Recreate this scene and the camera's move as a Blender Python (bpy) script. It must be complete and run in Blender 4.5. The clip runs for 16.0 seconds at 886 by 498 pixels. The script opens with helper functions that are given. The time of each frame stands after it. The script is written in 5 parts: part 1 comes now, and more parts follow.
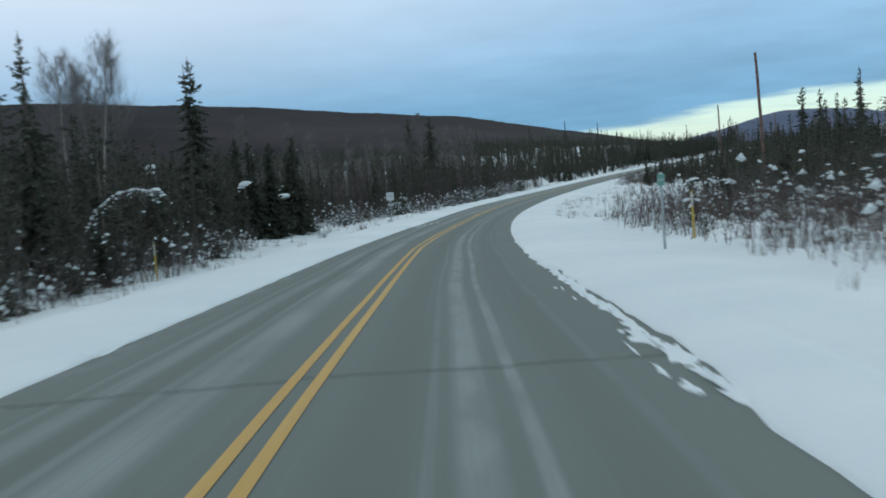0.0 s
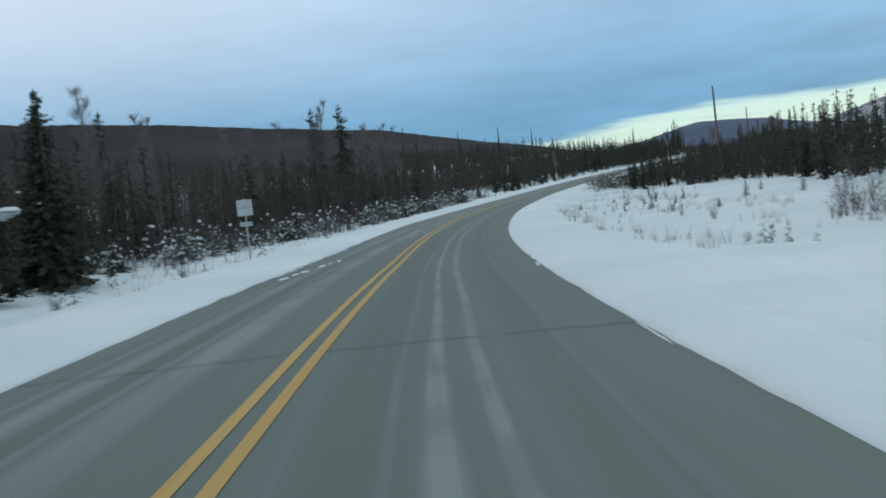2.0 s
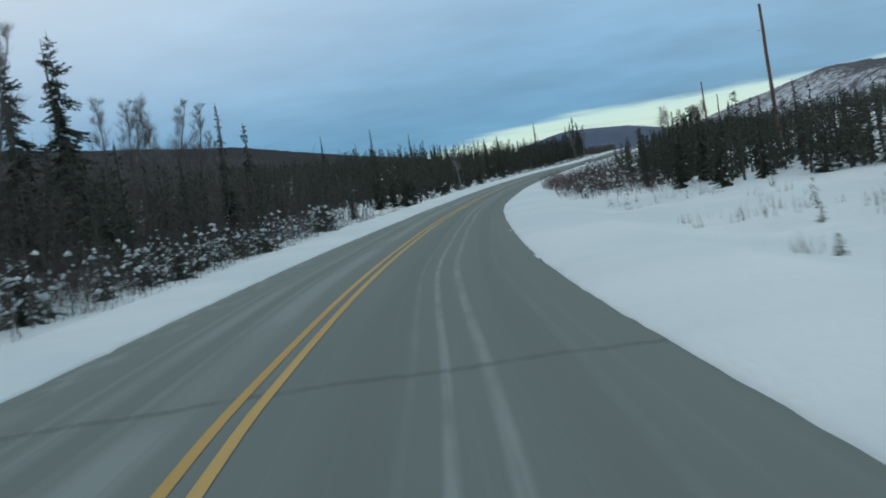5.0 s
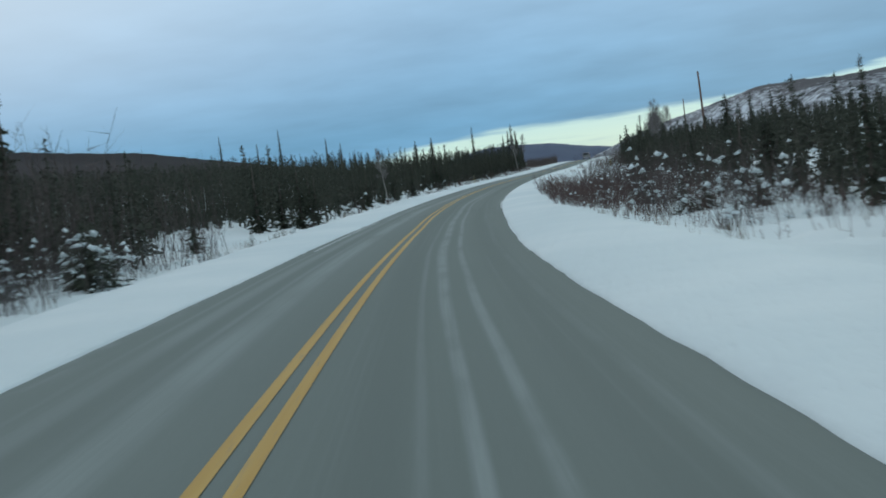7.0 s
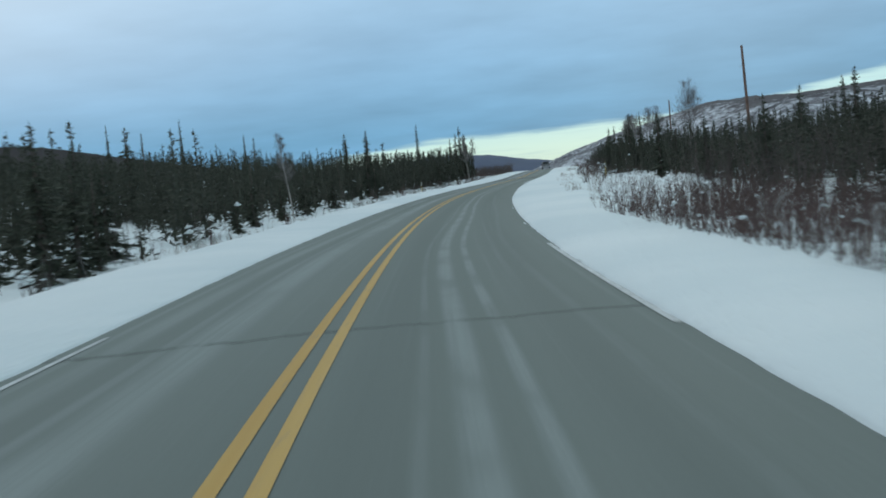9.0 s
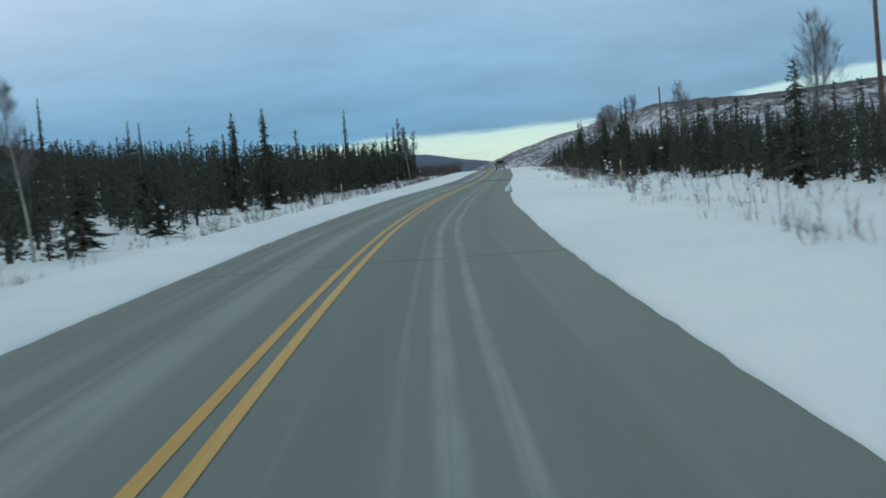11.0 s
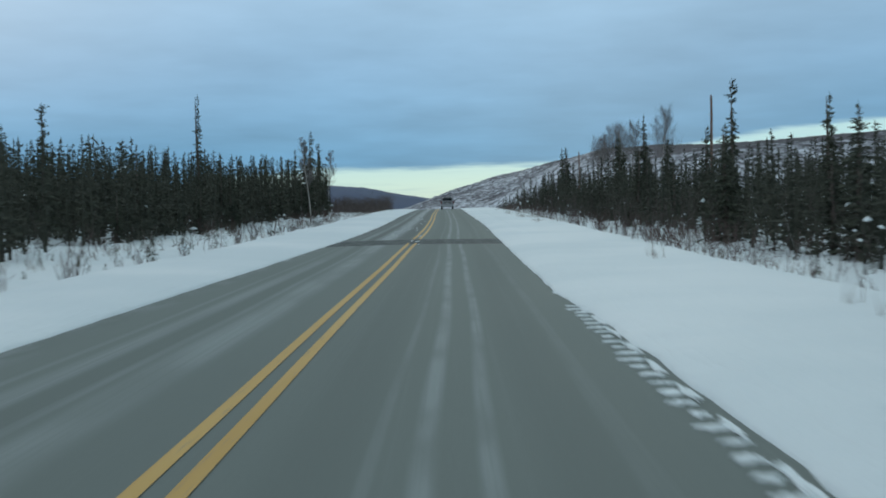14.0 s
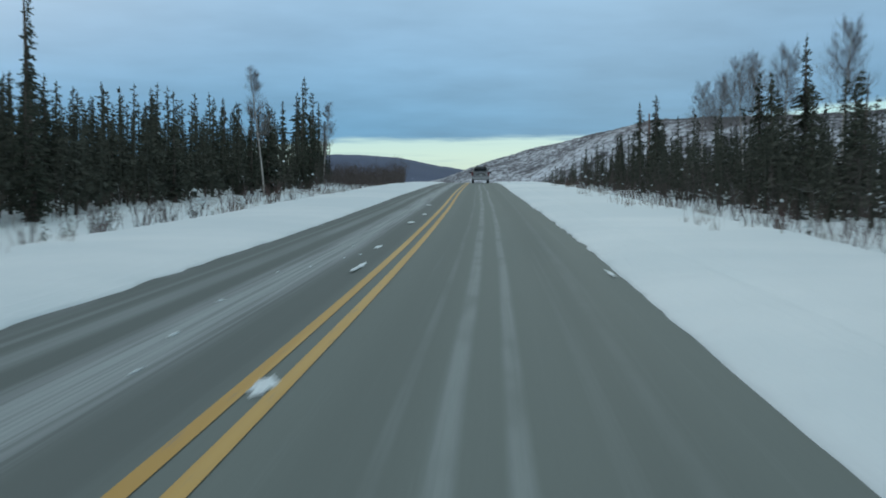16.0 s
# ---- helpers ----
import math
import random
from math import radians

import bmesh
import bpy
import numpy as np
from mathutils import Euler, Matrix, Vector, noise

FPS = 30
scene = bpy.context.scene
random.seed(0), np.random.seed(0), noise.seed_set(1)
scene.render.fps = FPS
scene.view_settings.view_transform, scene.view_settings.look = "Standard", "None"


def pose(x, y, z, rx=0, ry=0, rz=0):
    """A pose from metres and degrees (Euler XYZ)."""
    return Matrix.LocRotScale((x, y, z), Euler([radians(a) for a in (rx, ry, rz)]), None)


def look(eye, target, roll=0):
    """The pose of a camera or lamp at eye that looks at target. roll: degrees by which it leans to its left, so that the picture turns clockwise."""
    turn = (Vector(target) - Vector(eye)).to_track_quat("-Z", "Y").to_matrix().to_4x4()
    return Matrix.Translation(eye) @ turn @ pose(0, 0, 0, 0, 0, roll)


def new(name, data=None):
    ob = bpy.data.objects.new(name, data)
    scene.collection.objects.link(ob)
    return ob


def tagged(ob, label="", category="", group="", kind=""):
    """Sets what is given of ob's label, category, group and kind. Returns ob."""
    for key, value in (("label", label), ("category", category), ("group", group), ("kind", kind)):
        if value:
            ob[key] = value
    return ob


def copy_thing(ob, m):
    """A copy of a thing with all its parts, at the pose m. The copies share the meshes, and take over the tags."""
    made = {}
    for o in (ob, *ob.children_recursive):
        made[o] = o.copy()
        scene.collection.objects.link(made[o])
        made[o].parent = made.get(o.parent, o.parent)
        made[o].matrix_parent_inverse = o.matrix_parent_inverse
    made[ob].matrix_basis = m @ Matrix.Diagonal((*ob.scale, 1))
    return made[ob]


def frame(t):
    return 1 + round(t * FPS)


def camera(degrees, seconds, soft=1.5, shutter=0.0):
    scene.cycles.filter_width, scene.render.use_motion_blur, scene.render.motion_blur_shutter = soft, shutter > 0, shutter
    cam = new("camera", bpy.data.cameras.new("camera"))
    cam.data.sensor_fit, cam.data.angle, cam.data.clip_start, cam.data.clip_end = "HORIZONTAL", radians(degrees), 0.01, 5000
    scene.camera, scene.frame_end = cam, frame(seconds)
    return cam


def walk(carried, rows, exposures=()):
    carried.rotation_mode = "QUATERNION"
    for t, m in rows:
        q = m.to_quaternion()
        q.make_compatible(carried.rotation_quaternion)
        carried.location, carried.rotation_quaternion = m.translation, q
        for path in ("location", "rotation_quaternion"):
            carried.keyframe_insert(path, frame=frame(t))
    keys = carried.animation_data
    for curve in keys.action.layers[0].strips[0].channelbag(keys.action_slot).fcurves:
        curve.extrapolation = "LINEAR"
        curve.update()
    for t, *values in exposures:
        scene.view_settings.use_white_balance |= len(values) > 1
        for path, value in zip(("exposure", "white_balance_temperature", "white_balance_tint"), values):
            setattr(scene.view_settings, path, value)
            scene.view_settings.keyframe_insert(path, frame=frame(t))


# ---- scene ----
cam = camera(45, 16.0, soft=1.8, shutter=0.35)

# seconds, eye x y z, yaw to the left, pitch up, lean
PATH = [
    (0, 0.000, 0.000, 1.550, 26.55, -3.76, -4.57),
    (0.5, -4.770, 9.491, 1.293, 25.46, -3.20, -5.20),
    (1, -9.609, 19.300, 0.972, 24.11, -3.35, -5.44),
    (1.5, -14.256, 29.047, 0.595, 23.21, -3.28, -5.80),
    (2, -18.738, 38.923, 0.334, 22.39, -3.15, -6.04),
    (2.5, -22.961, 48.742, 0.167, 21.60, -3.35, -6.76),
    (3, -27.037, 58.773, 0.037, 20.19, -2.48, -6.51),
    (3.5, -30.880, 68.822, -0.009, 19.03, -2.65, -6.59),
    (4, -34.544, 78.956, -0.009, 17.10, -2.28, -6.59),
    (4.5, -37.996, 88.970, -0.106, 16.24, -2.18, -6.96),
    (5, -41.344, 99.167, -0.091, 15.49, -3.06, -8.56),
    (5.5, -44.402, 109.343, -0.095, 14.41, -3.01, -8.27),
    (6, -47.169, 119.498, -0.116, 13.34, -2.96, -7.98),
    (6.5, -49.692, 129.644, -0.137, 12.26, -2.91, -7.69),
    (7, -52.013, 139.791, -0.136, 11.19, -2.86, -7.40),
    (7.5, -54.178, 149.951, -0.094, 10.11, -2.80, -7.10),
    (8, -56.188, 160.124, -0.011, 9.08, -2.96, -6.40),
    (8.5, -58.025, 170.223, 0.095, 8.77, -3.43, -5.44),
    (9, -59.688, 180.290, 0.239, 7.67, -2.75, -5.61),
    (9.5, -61.148, 190.268, 0.448, 6.38, -2.77, -6.20),
    (10, -62.400, 200.307, 0.655, 5.68, -2.86, -5.69),
    (10.5, -63.443, 210.407, 0.861, 5.00, -2.96, -5.19),
    (11, -64.307, 220.546, 1.070, 4.31, -3.07, -4.68),
    (11.5, -65.021, 230.702, 1.286, 3.62, -3.17, -4.18),
    (12, -65.615, 240.852, 1.515, 2.93, -3.26, -3.67),
    (12.5, -66.089, 250.996, 1.755, 2.86, -1.62, -3.57),
    (13, -66.451, 261.524, 1.986, 1.69, -2.29, -1.81),
    (13.5, -66.680, 271.878, 2.254, 1.25, -1.90, -1.16),
    (14, -66.815, 282.285, 2.428, 0.62, -1.33, -1.20),
    (14.5, -66.875, 292.533, 2.622, 1.39, -2.15, -0.56),
    (15, -66.880, 302.924, 2.812, 1.59, -1.58, -0.29),
    (15.5, -66.854, 313.222, 3.004, 1.91, -2.16, 0.36),
    (16, -66.815, 323.697, 3.217, 2.47, -2.83, -0.07),
]


def gaze(x, y, z, yaw, pitch, lean):
    a, b = radians(yaw), radians(pitch)
    ahead = Vector((-math.sin(a) * math.cos(b), math.cos(a) * math.cos(b), math.sin(b)))
    eye = Vector((x, y, z))
    return look(eye, eye + ahead * 2, lean)


walk(cam, [(t, gaze(*row)) for t, *row in PATH], [(0, -0.05, 6060, -4), (2, -0.14, 6010, -5), (3.2, -0.15, 5970, -6), (5, -0.3, 5960, -6), (9, -0.18, 5990, -7), (12, -0.31, 5950, -7), (16, -0.27, 5950, -7)])

# ---------------------------------------------------------------- node helpers


def material(name):
    m = bpy.data.materials.new(name)
    m.use_nodes = True
    return m, m.node_tree, m.node_tree.nodes["Principled BSDF"]


def node(nt, kind, **inputs):
    n = nt.nodes.new(kind)
    for key, value in inputs.items():
        put(nt, n, key, value)
    return n


def put(nt, n, key, value):
    socket = n.inputs[int(key[1:])] if key[0] == "i" and key[1:].isdigit() else n.inputs[key.replace("_", " ")]
    if isinstance(value, bpy.types.NodeSocket):
        nt.links.new(value, socket)
    else:
        socket.default_value = value


def op(nt, what, a, b=0.0, c=0.0, clamp=False):
    n = nt.nodes.new("ShaderNodeMath")
    n.operation, n.use_clamp = what, clamp
    put(nt, n, "i0", a), put(nt, n, "i1", b), put(nt, n, "i2", c)
    return n.outputs[0]


def mix(nt, fac, a, b, how="MIX"):
    n = nt.nodes.new("ShaderNodeMix")
    n.data_type, n.blend_type, n.clamp_factor = "RGBA", how, True
    put(nt, n, "i0", fac), put(nt, n, "i6", a), put(nt, n, "i7", b)
    return n.outputs[2]


def ramp(nt, fac, *stops):
    n = nt.nodes.new("ShaderNodeValToRGB")
    el = n.color_ramp.elements
    while len(el) < len(stops):
        el.new(0.5)
    for e, (p, col) in zip(el, stops):
        e.position = p
        e.color = (*col, 1) if isinstance(col, tuple) else (col, col, col, 1)
    put(nt, n, "i0", fac)
    return n.outputs[0]


def span(nt, v, a, b, c=0.0, d=1.0):
    n = nt.nodes.new("ShaderNodeMapRange")
    n.interpolation_type = "SMOOTHSTEP"
    for key, value in zip(range(5), (v, a, b, c, d)):
        put(nt, n, f"i{key}", value)
    return n.outputs[0]


def grain(nt, vector, scale, detail=4.0, rough=0.6):
    n = nt.nodes.new("ShaderNodeTexNoise")
    put(nt, n, "Vector", vector), put(nt, n, "Scale", scale), put(nt, n, "Detail", detail), put(nt, n, "Roughness", rough)
    return n.outputs[0]


def scaled(nt, vector, x, y, z):
    n = nt.nodes.new("ShaderNodeVectorMath")
    n.operation = "MULTIPLY"
    put(nt, n, "i0", vector)
    n.inputs[1].default_value = (x, y, z)
    return n.outputs[0]


def bump(nt, bsdf, height, strength, distance):
    n = node(nt, "ShaderNodeBump", Height=height, Strength=strength, Distance=distance)
    nt.links.new(n.outputs[0], bsdf.inputs["Normal"])


# ---------------------------------------------------------------- sky and sun
# A high overcast deck with a clear strip low over the valley ahead.
SUN_EL, SUN_AZ = 9.0, 8.0


def make_sky():
    w = bpy.data.worlds.new("sky")
    scene.world = w
    w.use_nodes = True
    nt = w.node_tree
    back = nt.nodes["Background"]
    way = nt.nodes.new("ShaderNodeTexCoord").outputs["Generated"]
    sep = node(nt, "ShaderNodeSeparateXYZ", Vector=way)
    x, y, z = sep.outputs
    el = op(nt, "MULTIPLY", op(nt, "ARCSINE", z), 180 / math.pi)
    az = op(nt, "MULTIPLY", op(nt, "ARCTAN2", x, y), 180 / math.pi)
    clear = nt.nodes.new("ShaderNodeTexSky")
    clear.sky_type, clear.sun_disc = "NISHITA", False
    clear.sun_elevation, clear.sun_rotation = radians(SUN_EL), radians(SUN_AZ)
    # deck: blue-grey low down, paler overhead
    deck = ramp(nt, op(nt, "DIVIDE", el, 60.0, clamp=True), (0.0, (0.18, 0.37, 0.60)), (0.06, (0.213, 0.41, 0.66)), (0.14, (0.375, 0.545, 0.80)),
                (0.24, (0.55, 0.69, 0.92)), (0.5, (0.58, 0.66, 0.77)), (1.0, (0.57, 0.61, 0.65)))
    # cloud folds, foreshortened towards the horizon
    low = op(nt, "ADD", op(nt, "MAXIMUM", z, 0.0), 0.09)
    flat = node(nt, "ShaderNodeCombineXYZ", X=op(nt, "DIVIDE", x, low), Y=op(nt, "DIVIDE", y, low), Z=0.0).outputs[0]
    folds = grain(nt, flat, 0.8, 5.0, 0.55)
    fine = grain(nt, flat, 2.6, 4.0, 0.5)
    fold = op(nt, "ADD", op(nt, "MULTIPLY", folds, 0.75), op(nt, "MULTIPLY", fine, 0.25))
    lit = op(nt, "ADD", 0.62, op(nt, "MULTIPLY", fold, 0.8))
    deck = mix(nt, 1.0, deck, node(nt, "ShaderNodeCombineXYZ", X=lit, Y=lit, Z=lit).outputs[0], "MULTIPLY")
    # paler deck towards the west side of the valley
    west = op(nt, "MULTIPLY", span(nt, az, -6.0, -46.0), span(nt, el, 2.0, 14.0))
    deck = mix(nt, op(nt, "MULTIPLY", west, 0.85), deck, (0.82, 0.86, 1.0, 1))
    east = span(nt, az, -8.0, 28.0, 1.0, 0.86)
    deck = mix(nt, 1.0, deck, node(nt, "ShaderNodeCombineXYZ", X=east, Y=east, Z=east).outputs[0], "MULTIPLY")
    warm = span(nt, az, 4.0, -24.0)
    deck = mix(nt, warm, deck, mix(nt, 1.0, deck, (1.055, 1.0, 0.978, 1), "MULTIPLY"))
    # clear strip under the deck's ragged edge
    edge = op(nt, "ADD", span(nt, az, -21.0, -5.0, 1.75, 3.15), span(nt, az, 4.0, 22.0, 0.0, 1.7))
    edge = op(nt, "ADD", edge, op(nt, "MULTIPLY", op(nt, "SUBTRACT", grain(nt, scaled(nt, way, 6.0, 6.0, 60.0), 1.5), 0.5), 0.9))
    gap = span(nt, op(nt, "SUBTRACT", edge, el), -0.12, 0.3)
    strip = ramp(nt, op(nt, "DIVIDE", el, 4.0, clamp=True), (0.2, (0.78, 0.83, 0.72)), (0.55, (0.80, 0.92, 0.84)), (0.9, (0.68, 0.86, 0.91)))
    wisp = grain(nt, scaled(nt, way, 5.0, 5.0, 110.0), 2.0)
    strip = mix(nt, span(nt, wisp, 0.5, 0.75, 0.0, 0.35), strip, (0.45, 0.58, 0.66, 1))
    sky = mix(nt, gap, deck, strip)
    sky = mix(nt, 0.0015, sky, clear.outputs[0])
    nt.links.new(sky, back.inputs[0])
    back.inputs[1].default_value = 1.0


make_sky()
sun = new("sun", bpy.data.lights.new("sun", "SUN"))
sun.data.energy, sun.data.angle, sun.data.color = 0.5, radians(20), (1.0, 0.95, 0.88)
sun.matrix_world = look((0, 0, 60), (-60 * math.sin(radians(SUN_AZ)), -60 * math.cos(radians(SUN_AZ)), 60 - 60 * math.tan(radians(SUN_EL))))

# ---------------------------------------------------------------- materials


def object_coords(nt):
    return nt.nodes.new("ShaderNodeTexCoord").outputs["Object"]


def simple(name, col, rough=0.8, vary=0.25, scale=6.0, metal=0.0, relief=0.0, second=None):
    m, nt, b = material(name)
    co = object_coords(nt)
    g = op(nt, "ADD", op(nt, "MULTIPLY", grain(nt, co, scale), 0.6), op(nt, "MULTIPLY", grain(nt, co, scale * 9), 0.4))
    dark = tuple(c * (1 - vary) for c in col) + (1,)
    lite = tuple(min(1, c * (1 + vary)) for c in (second or col)) + (1,)
    put(nt, b, "Base Color", mix(nt, span(nt, g, 0.32, 0.68), dark, lite))
    put(nt, b, "Roughness", rough), put(nt, b, "Metallic", metal)
    if relief:
        bump(nt, b, g, 0.6, relief)
    return m


def island_material(name, col, vary, rough=0.85, second=None):
    """Leaves, needles and stems: each loose piece has its own tint."""
    m, nt, b = material(name)
    geo = nt.nodes.new("ShaderNodeNewGeometry").outputs["Random Per Island"]
    tint = nt.nodes.new("ShaderNodeObjectInfo").outputs["Random"]
    k = op(nt, "ADD", op(nt, "MULTIPLY", geo, 0.65), op(nt, "MULTIPLY", tint, 0.35))
    a = tuple(c * (1 - vary) for c in col) + (1,)
    z = tuple(min(1, c * (1 + vary)) for c in (second or col)) + (1,)
    put(nt, b, "Base Color", mix(nt, k, a, z))
    put(nt, b, "Roughness", rough)
    b.inputs["Specular IOR Level"].default_value = 0.2
    return m


def make_snow():
    m, nt, b = material("snow")
    co = object_coords(nt)
    big, mid, small = grain(nt, co, 0.12, 3), grain(nt, co, 1.3, 4), grain(nt, co, 14, 3)
    col = mix(nt, span(nt, big, 0.35, 0.7), (0.70, 0.76, 0.775, 1), (0.785, 0.828, 0.832, 1))
    col = mix(nt, span(nt, mid, 0.58, 0.8, 0, 0.35), col, (0.675, 0.715, 0.735, 1))
    put(nt, b, "Base Color", col)
    put(nt, b, "Roughness", 0.75)
    b.inputs["Specular IOR Level"].default_value = 0.3
    comb = grain(nt, scaled(nt, co, 3.2, 0.22, 1.0), 1.0, 4)
    crumb = grain(nt, co, 5.0, 4)
    relief = op(nt, "ADD", op(nt, "MULTIPLY", mid, 0.8), op(nt, "ADD", op(nt, "MULTIPLY", small, 0.14), op(nt, "ADD", op(nt, "MULTIPLY", comb, 0.45), op(nt, "MULTIPLY", crumb, 0.25))))
    bump(nt, b, relief, 0.8, 0.11)
    return m


def make_asphalt():
    m, nt, b = material("frosted_asphalt")
    plan = nt.nodes.new("ShaderNodeTexCoord").outputs["UV"]
    sep = node(nt, "ShaderNodeSeparateXYZ", Vector=plan)
    o, s = sep.outputs[0], sep.outputs[1]
    big = grain(nt, scaled(nt, plan, 0.5, 0.06, 1), 1.0, 4)
    streak = grain(nt, scaled(nt, plan, 5.0, 0.03, 1), 1.0, 5, 0.65)
    thread = grain(nt, scaled(nt, plan, 16.0, 0.12, 1), 1.0, 3, 0.6)
    speck = grain(nt, scaled(nt, plan, 30.0, 30.0, 1), 1.0, 3)
    col = mix(nt, span(nt, big, 0.3, 0.7), (0.154, 0.178, 0.161, 1), (0.179, 0.204, 0.186, 1))
    # polished wheel paths run a little darker
    for centre in (0.85, 2.55, -1.75):
        off = op(nt, "ABSOLUTE", op(nt, "SUBTRACT", o, centre))
        col = mix(nt, op(nt, "MULTIPLY", span(nt, off, 0.5, 0.1), 0.4), col, (0.124, 0.144, 0.131, 1))
    frost = (0.36, 0.40, 0.395, 1)
    lane = op(nt, "MULTIPLY", span(nt, s, 330.0, 342.0), span(nt, o, -0.1, -0.4))
    col = mix(nt, op(nt, "MULTIPLY", lane, 0.55), col, (0.085, 0.097, 0.094, 1))
    off = op(nt, "ABSOLUTE", op(nt, "ADD", o, 1.3))
    col = mix(nt, op(nt, "MULTIPLY", op(nt, "MULTIPLY", lane, span(nt, off, 0.6, 0.1)), span(nt, thread, 0.35, 0.6, 0.2, 0.8)), col, (0.40, 0.43, 0.44, 1))
    wob = op(nt, "MULTIPLY", op(nt, "SUBTRACT", grain(nt, scaled(nt, plan, 0.0, 0.018, 1), 1.0, 2), 0.5), 1.1)
    # the widest streak thins out along the bend and swells again past it
    swell = op(nt, "ADD", span(nt, s, 62.0, 42.0, 0.36, 1.0), op(nt, "MULTIPLY", span(nt, s, 150.0, 180.0, 0.0, 0.45), span(nt, s, 255.0, 225.0, 0.4, 1.0)))
    for centre, width, power in ((1.45, 0.13, 0.55), (1.86, 0.06, 0.5), (1.12, 0.04, 0.2), (-1.2, 0.24, 0.55), (-1.62, 0.06, 0.3), (-2.2, 0.15, 0.45), (-2.6, 0.05, 0.3), (2.75, 0.06, 0.12)):
        off = op(nt, "ABSOLUTE", op(nt, "SUBTRACT", op(nt, "ADD", o, wob), centre))
        if width == 0.13:
            off = op(nt, "DIVIDE", off, swell)
        band = op(nt, "MULTIPLY", span(nt, off, width * 1.7, width * 0.35), span(nt, thread, 0.25, 0.6, 0.55, 1.0))
        band = op(nt, "MULTIPLY", band, span(nt, grain(nt, scaled(nt, plan, 0.1, 0.03, 1), centre * 3 + 9, 2), 0.3, 0.6, 0.35, 1.0))
        col = mix(nt, op(nt, "MULTIPLY", band, power), col, frost)
    col = mix(nt, op(nt, "MULTIPLY", span(nt, streak, 0.52, 0.8), 0.14), col, frost)
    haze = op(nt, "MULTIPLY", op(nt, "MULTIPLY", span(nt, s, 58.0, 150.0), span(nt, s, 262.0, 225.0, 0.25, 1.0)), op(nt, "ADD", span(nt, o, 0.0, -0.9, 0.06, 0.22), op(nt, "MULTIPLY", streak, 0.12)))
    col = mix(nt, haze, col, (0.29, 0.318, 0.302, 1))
    # drifted frost by the west edge
    drift = op(nt, "MULTIPLY", span(nt, o, -2.75, -3.5), span(nt, grain(nt, scaled(nt, plan, 2.2, 0.5, 1), 1.0, 5), 0.45, 0.62))
    col = mix(nt, op(nt, "MULTIPLY", drift, 0.16), col, (0.6, 0.63, 0.66, 1))
    # transverse frost cracks
    bend = op(nt, "MULTIPLY", op(nt, "SUBTRACT", grain(nt, scaled(nt, plan, 0.9, 0.02, 1), 1.0, 5, 0.75), 0.5), 0.8)
    warped = op(nt, "ADD", s, bend)
    for station in (10.6, 43.0, 55.0, 79.0, 98.3, 118.2, 202.4, 251.0, 291.7):
        off = op(nt, "ABSOLUTE", op(nt, "SUBTRACT", warped, station))
        line = op(nt, "MULTIPLY", span(nt, off, 0.06, 0.025), span(nt, grain(nt, scaled(nt, plan, 1.5, 0.1, 1), 1.0, 2), 0.36, 0.46, 0.35, 0.95))
        col = mix(nt, line, col, (0.045, 0.05, 0.05, 1))
    col = mix(nt, span(nt, speck, 0.35, 0.7, 0, 0.2), col, (0.12, 0.12, 0.12, 1))
    put(nt, b, "Base Color", col)
    put(nt, b, "Roughness", span(nt, big, 0.3, 0.7, 0.78, 0.9))
    b.inputs["Specular IOR Level"].default_value = 0.18
    bump(nt, b, speck, 0.35, 0.006)
    return m


def make_patch():
    m, nt, b = material("new_asphalt")
    plan = nt.nodes.new("ShaderNodeTexCoord").outputs["UV"]
    g = grain(nt, scaled(nt, plan, 2.5, 0.8, 1), 1.0, 5)
    streak = grain(nt, scaled(nt, plan, 6.0, 0.1, 1), 1.0, 4)
    col = mix(nt, span(nt, g, 0.35, 0.65), (0.06, 0.068, 0.067, 1), (0.115, 0.125, 0.122, 1))
    col = mix(nt, span(nt, streak, 0.55, 0.8, 0, 0.3), col, (0.2, 0.22, 0.23, 1))
    put(nt, b, "Base Color", col), put(nt, b, "Roughness", 0.85)
    b.inputs["Specular IOR Level"].default_value = 0.12
    return m


def make_paint():
    m, nt, b = material("yellow_road_paint")
    plan = nt.nodes.new("ShaderNodeTexCoord").outputs["UV"]
    wear = grain(nt, scaled(nt, plan, 14.0, 1.6, 1), 1.0, 5, 0.7)
    along = grain(nt, scaled(nt, plan, 3.0, 0.07, 1), 1.0, 3)
    col = mix(nt, span(nt, along, 0.3, 0.7), (0.47, 0.28, 0.055, 1), (0.54, 0.35, 0.095, 1))
    col = mix(nt, span(nt, wear, 0.55, 0.75, 0, 0.7), col, (0.22, 0.21, 0.17, 1))
    put(nt, b, "Base Color", col), put(nt, b, "Roughness", 0.7)
    return m


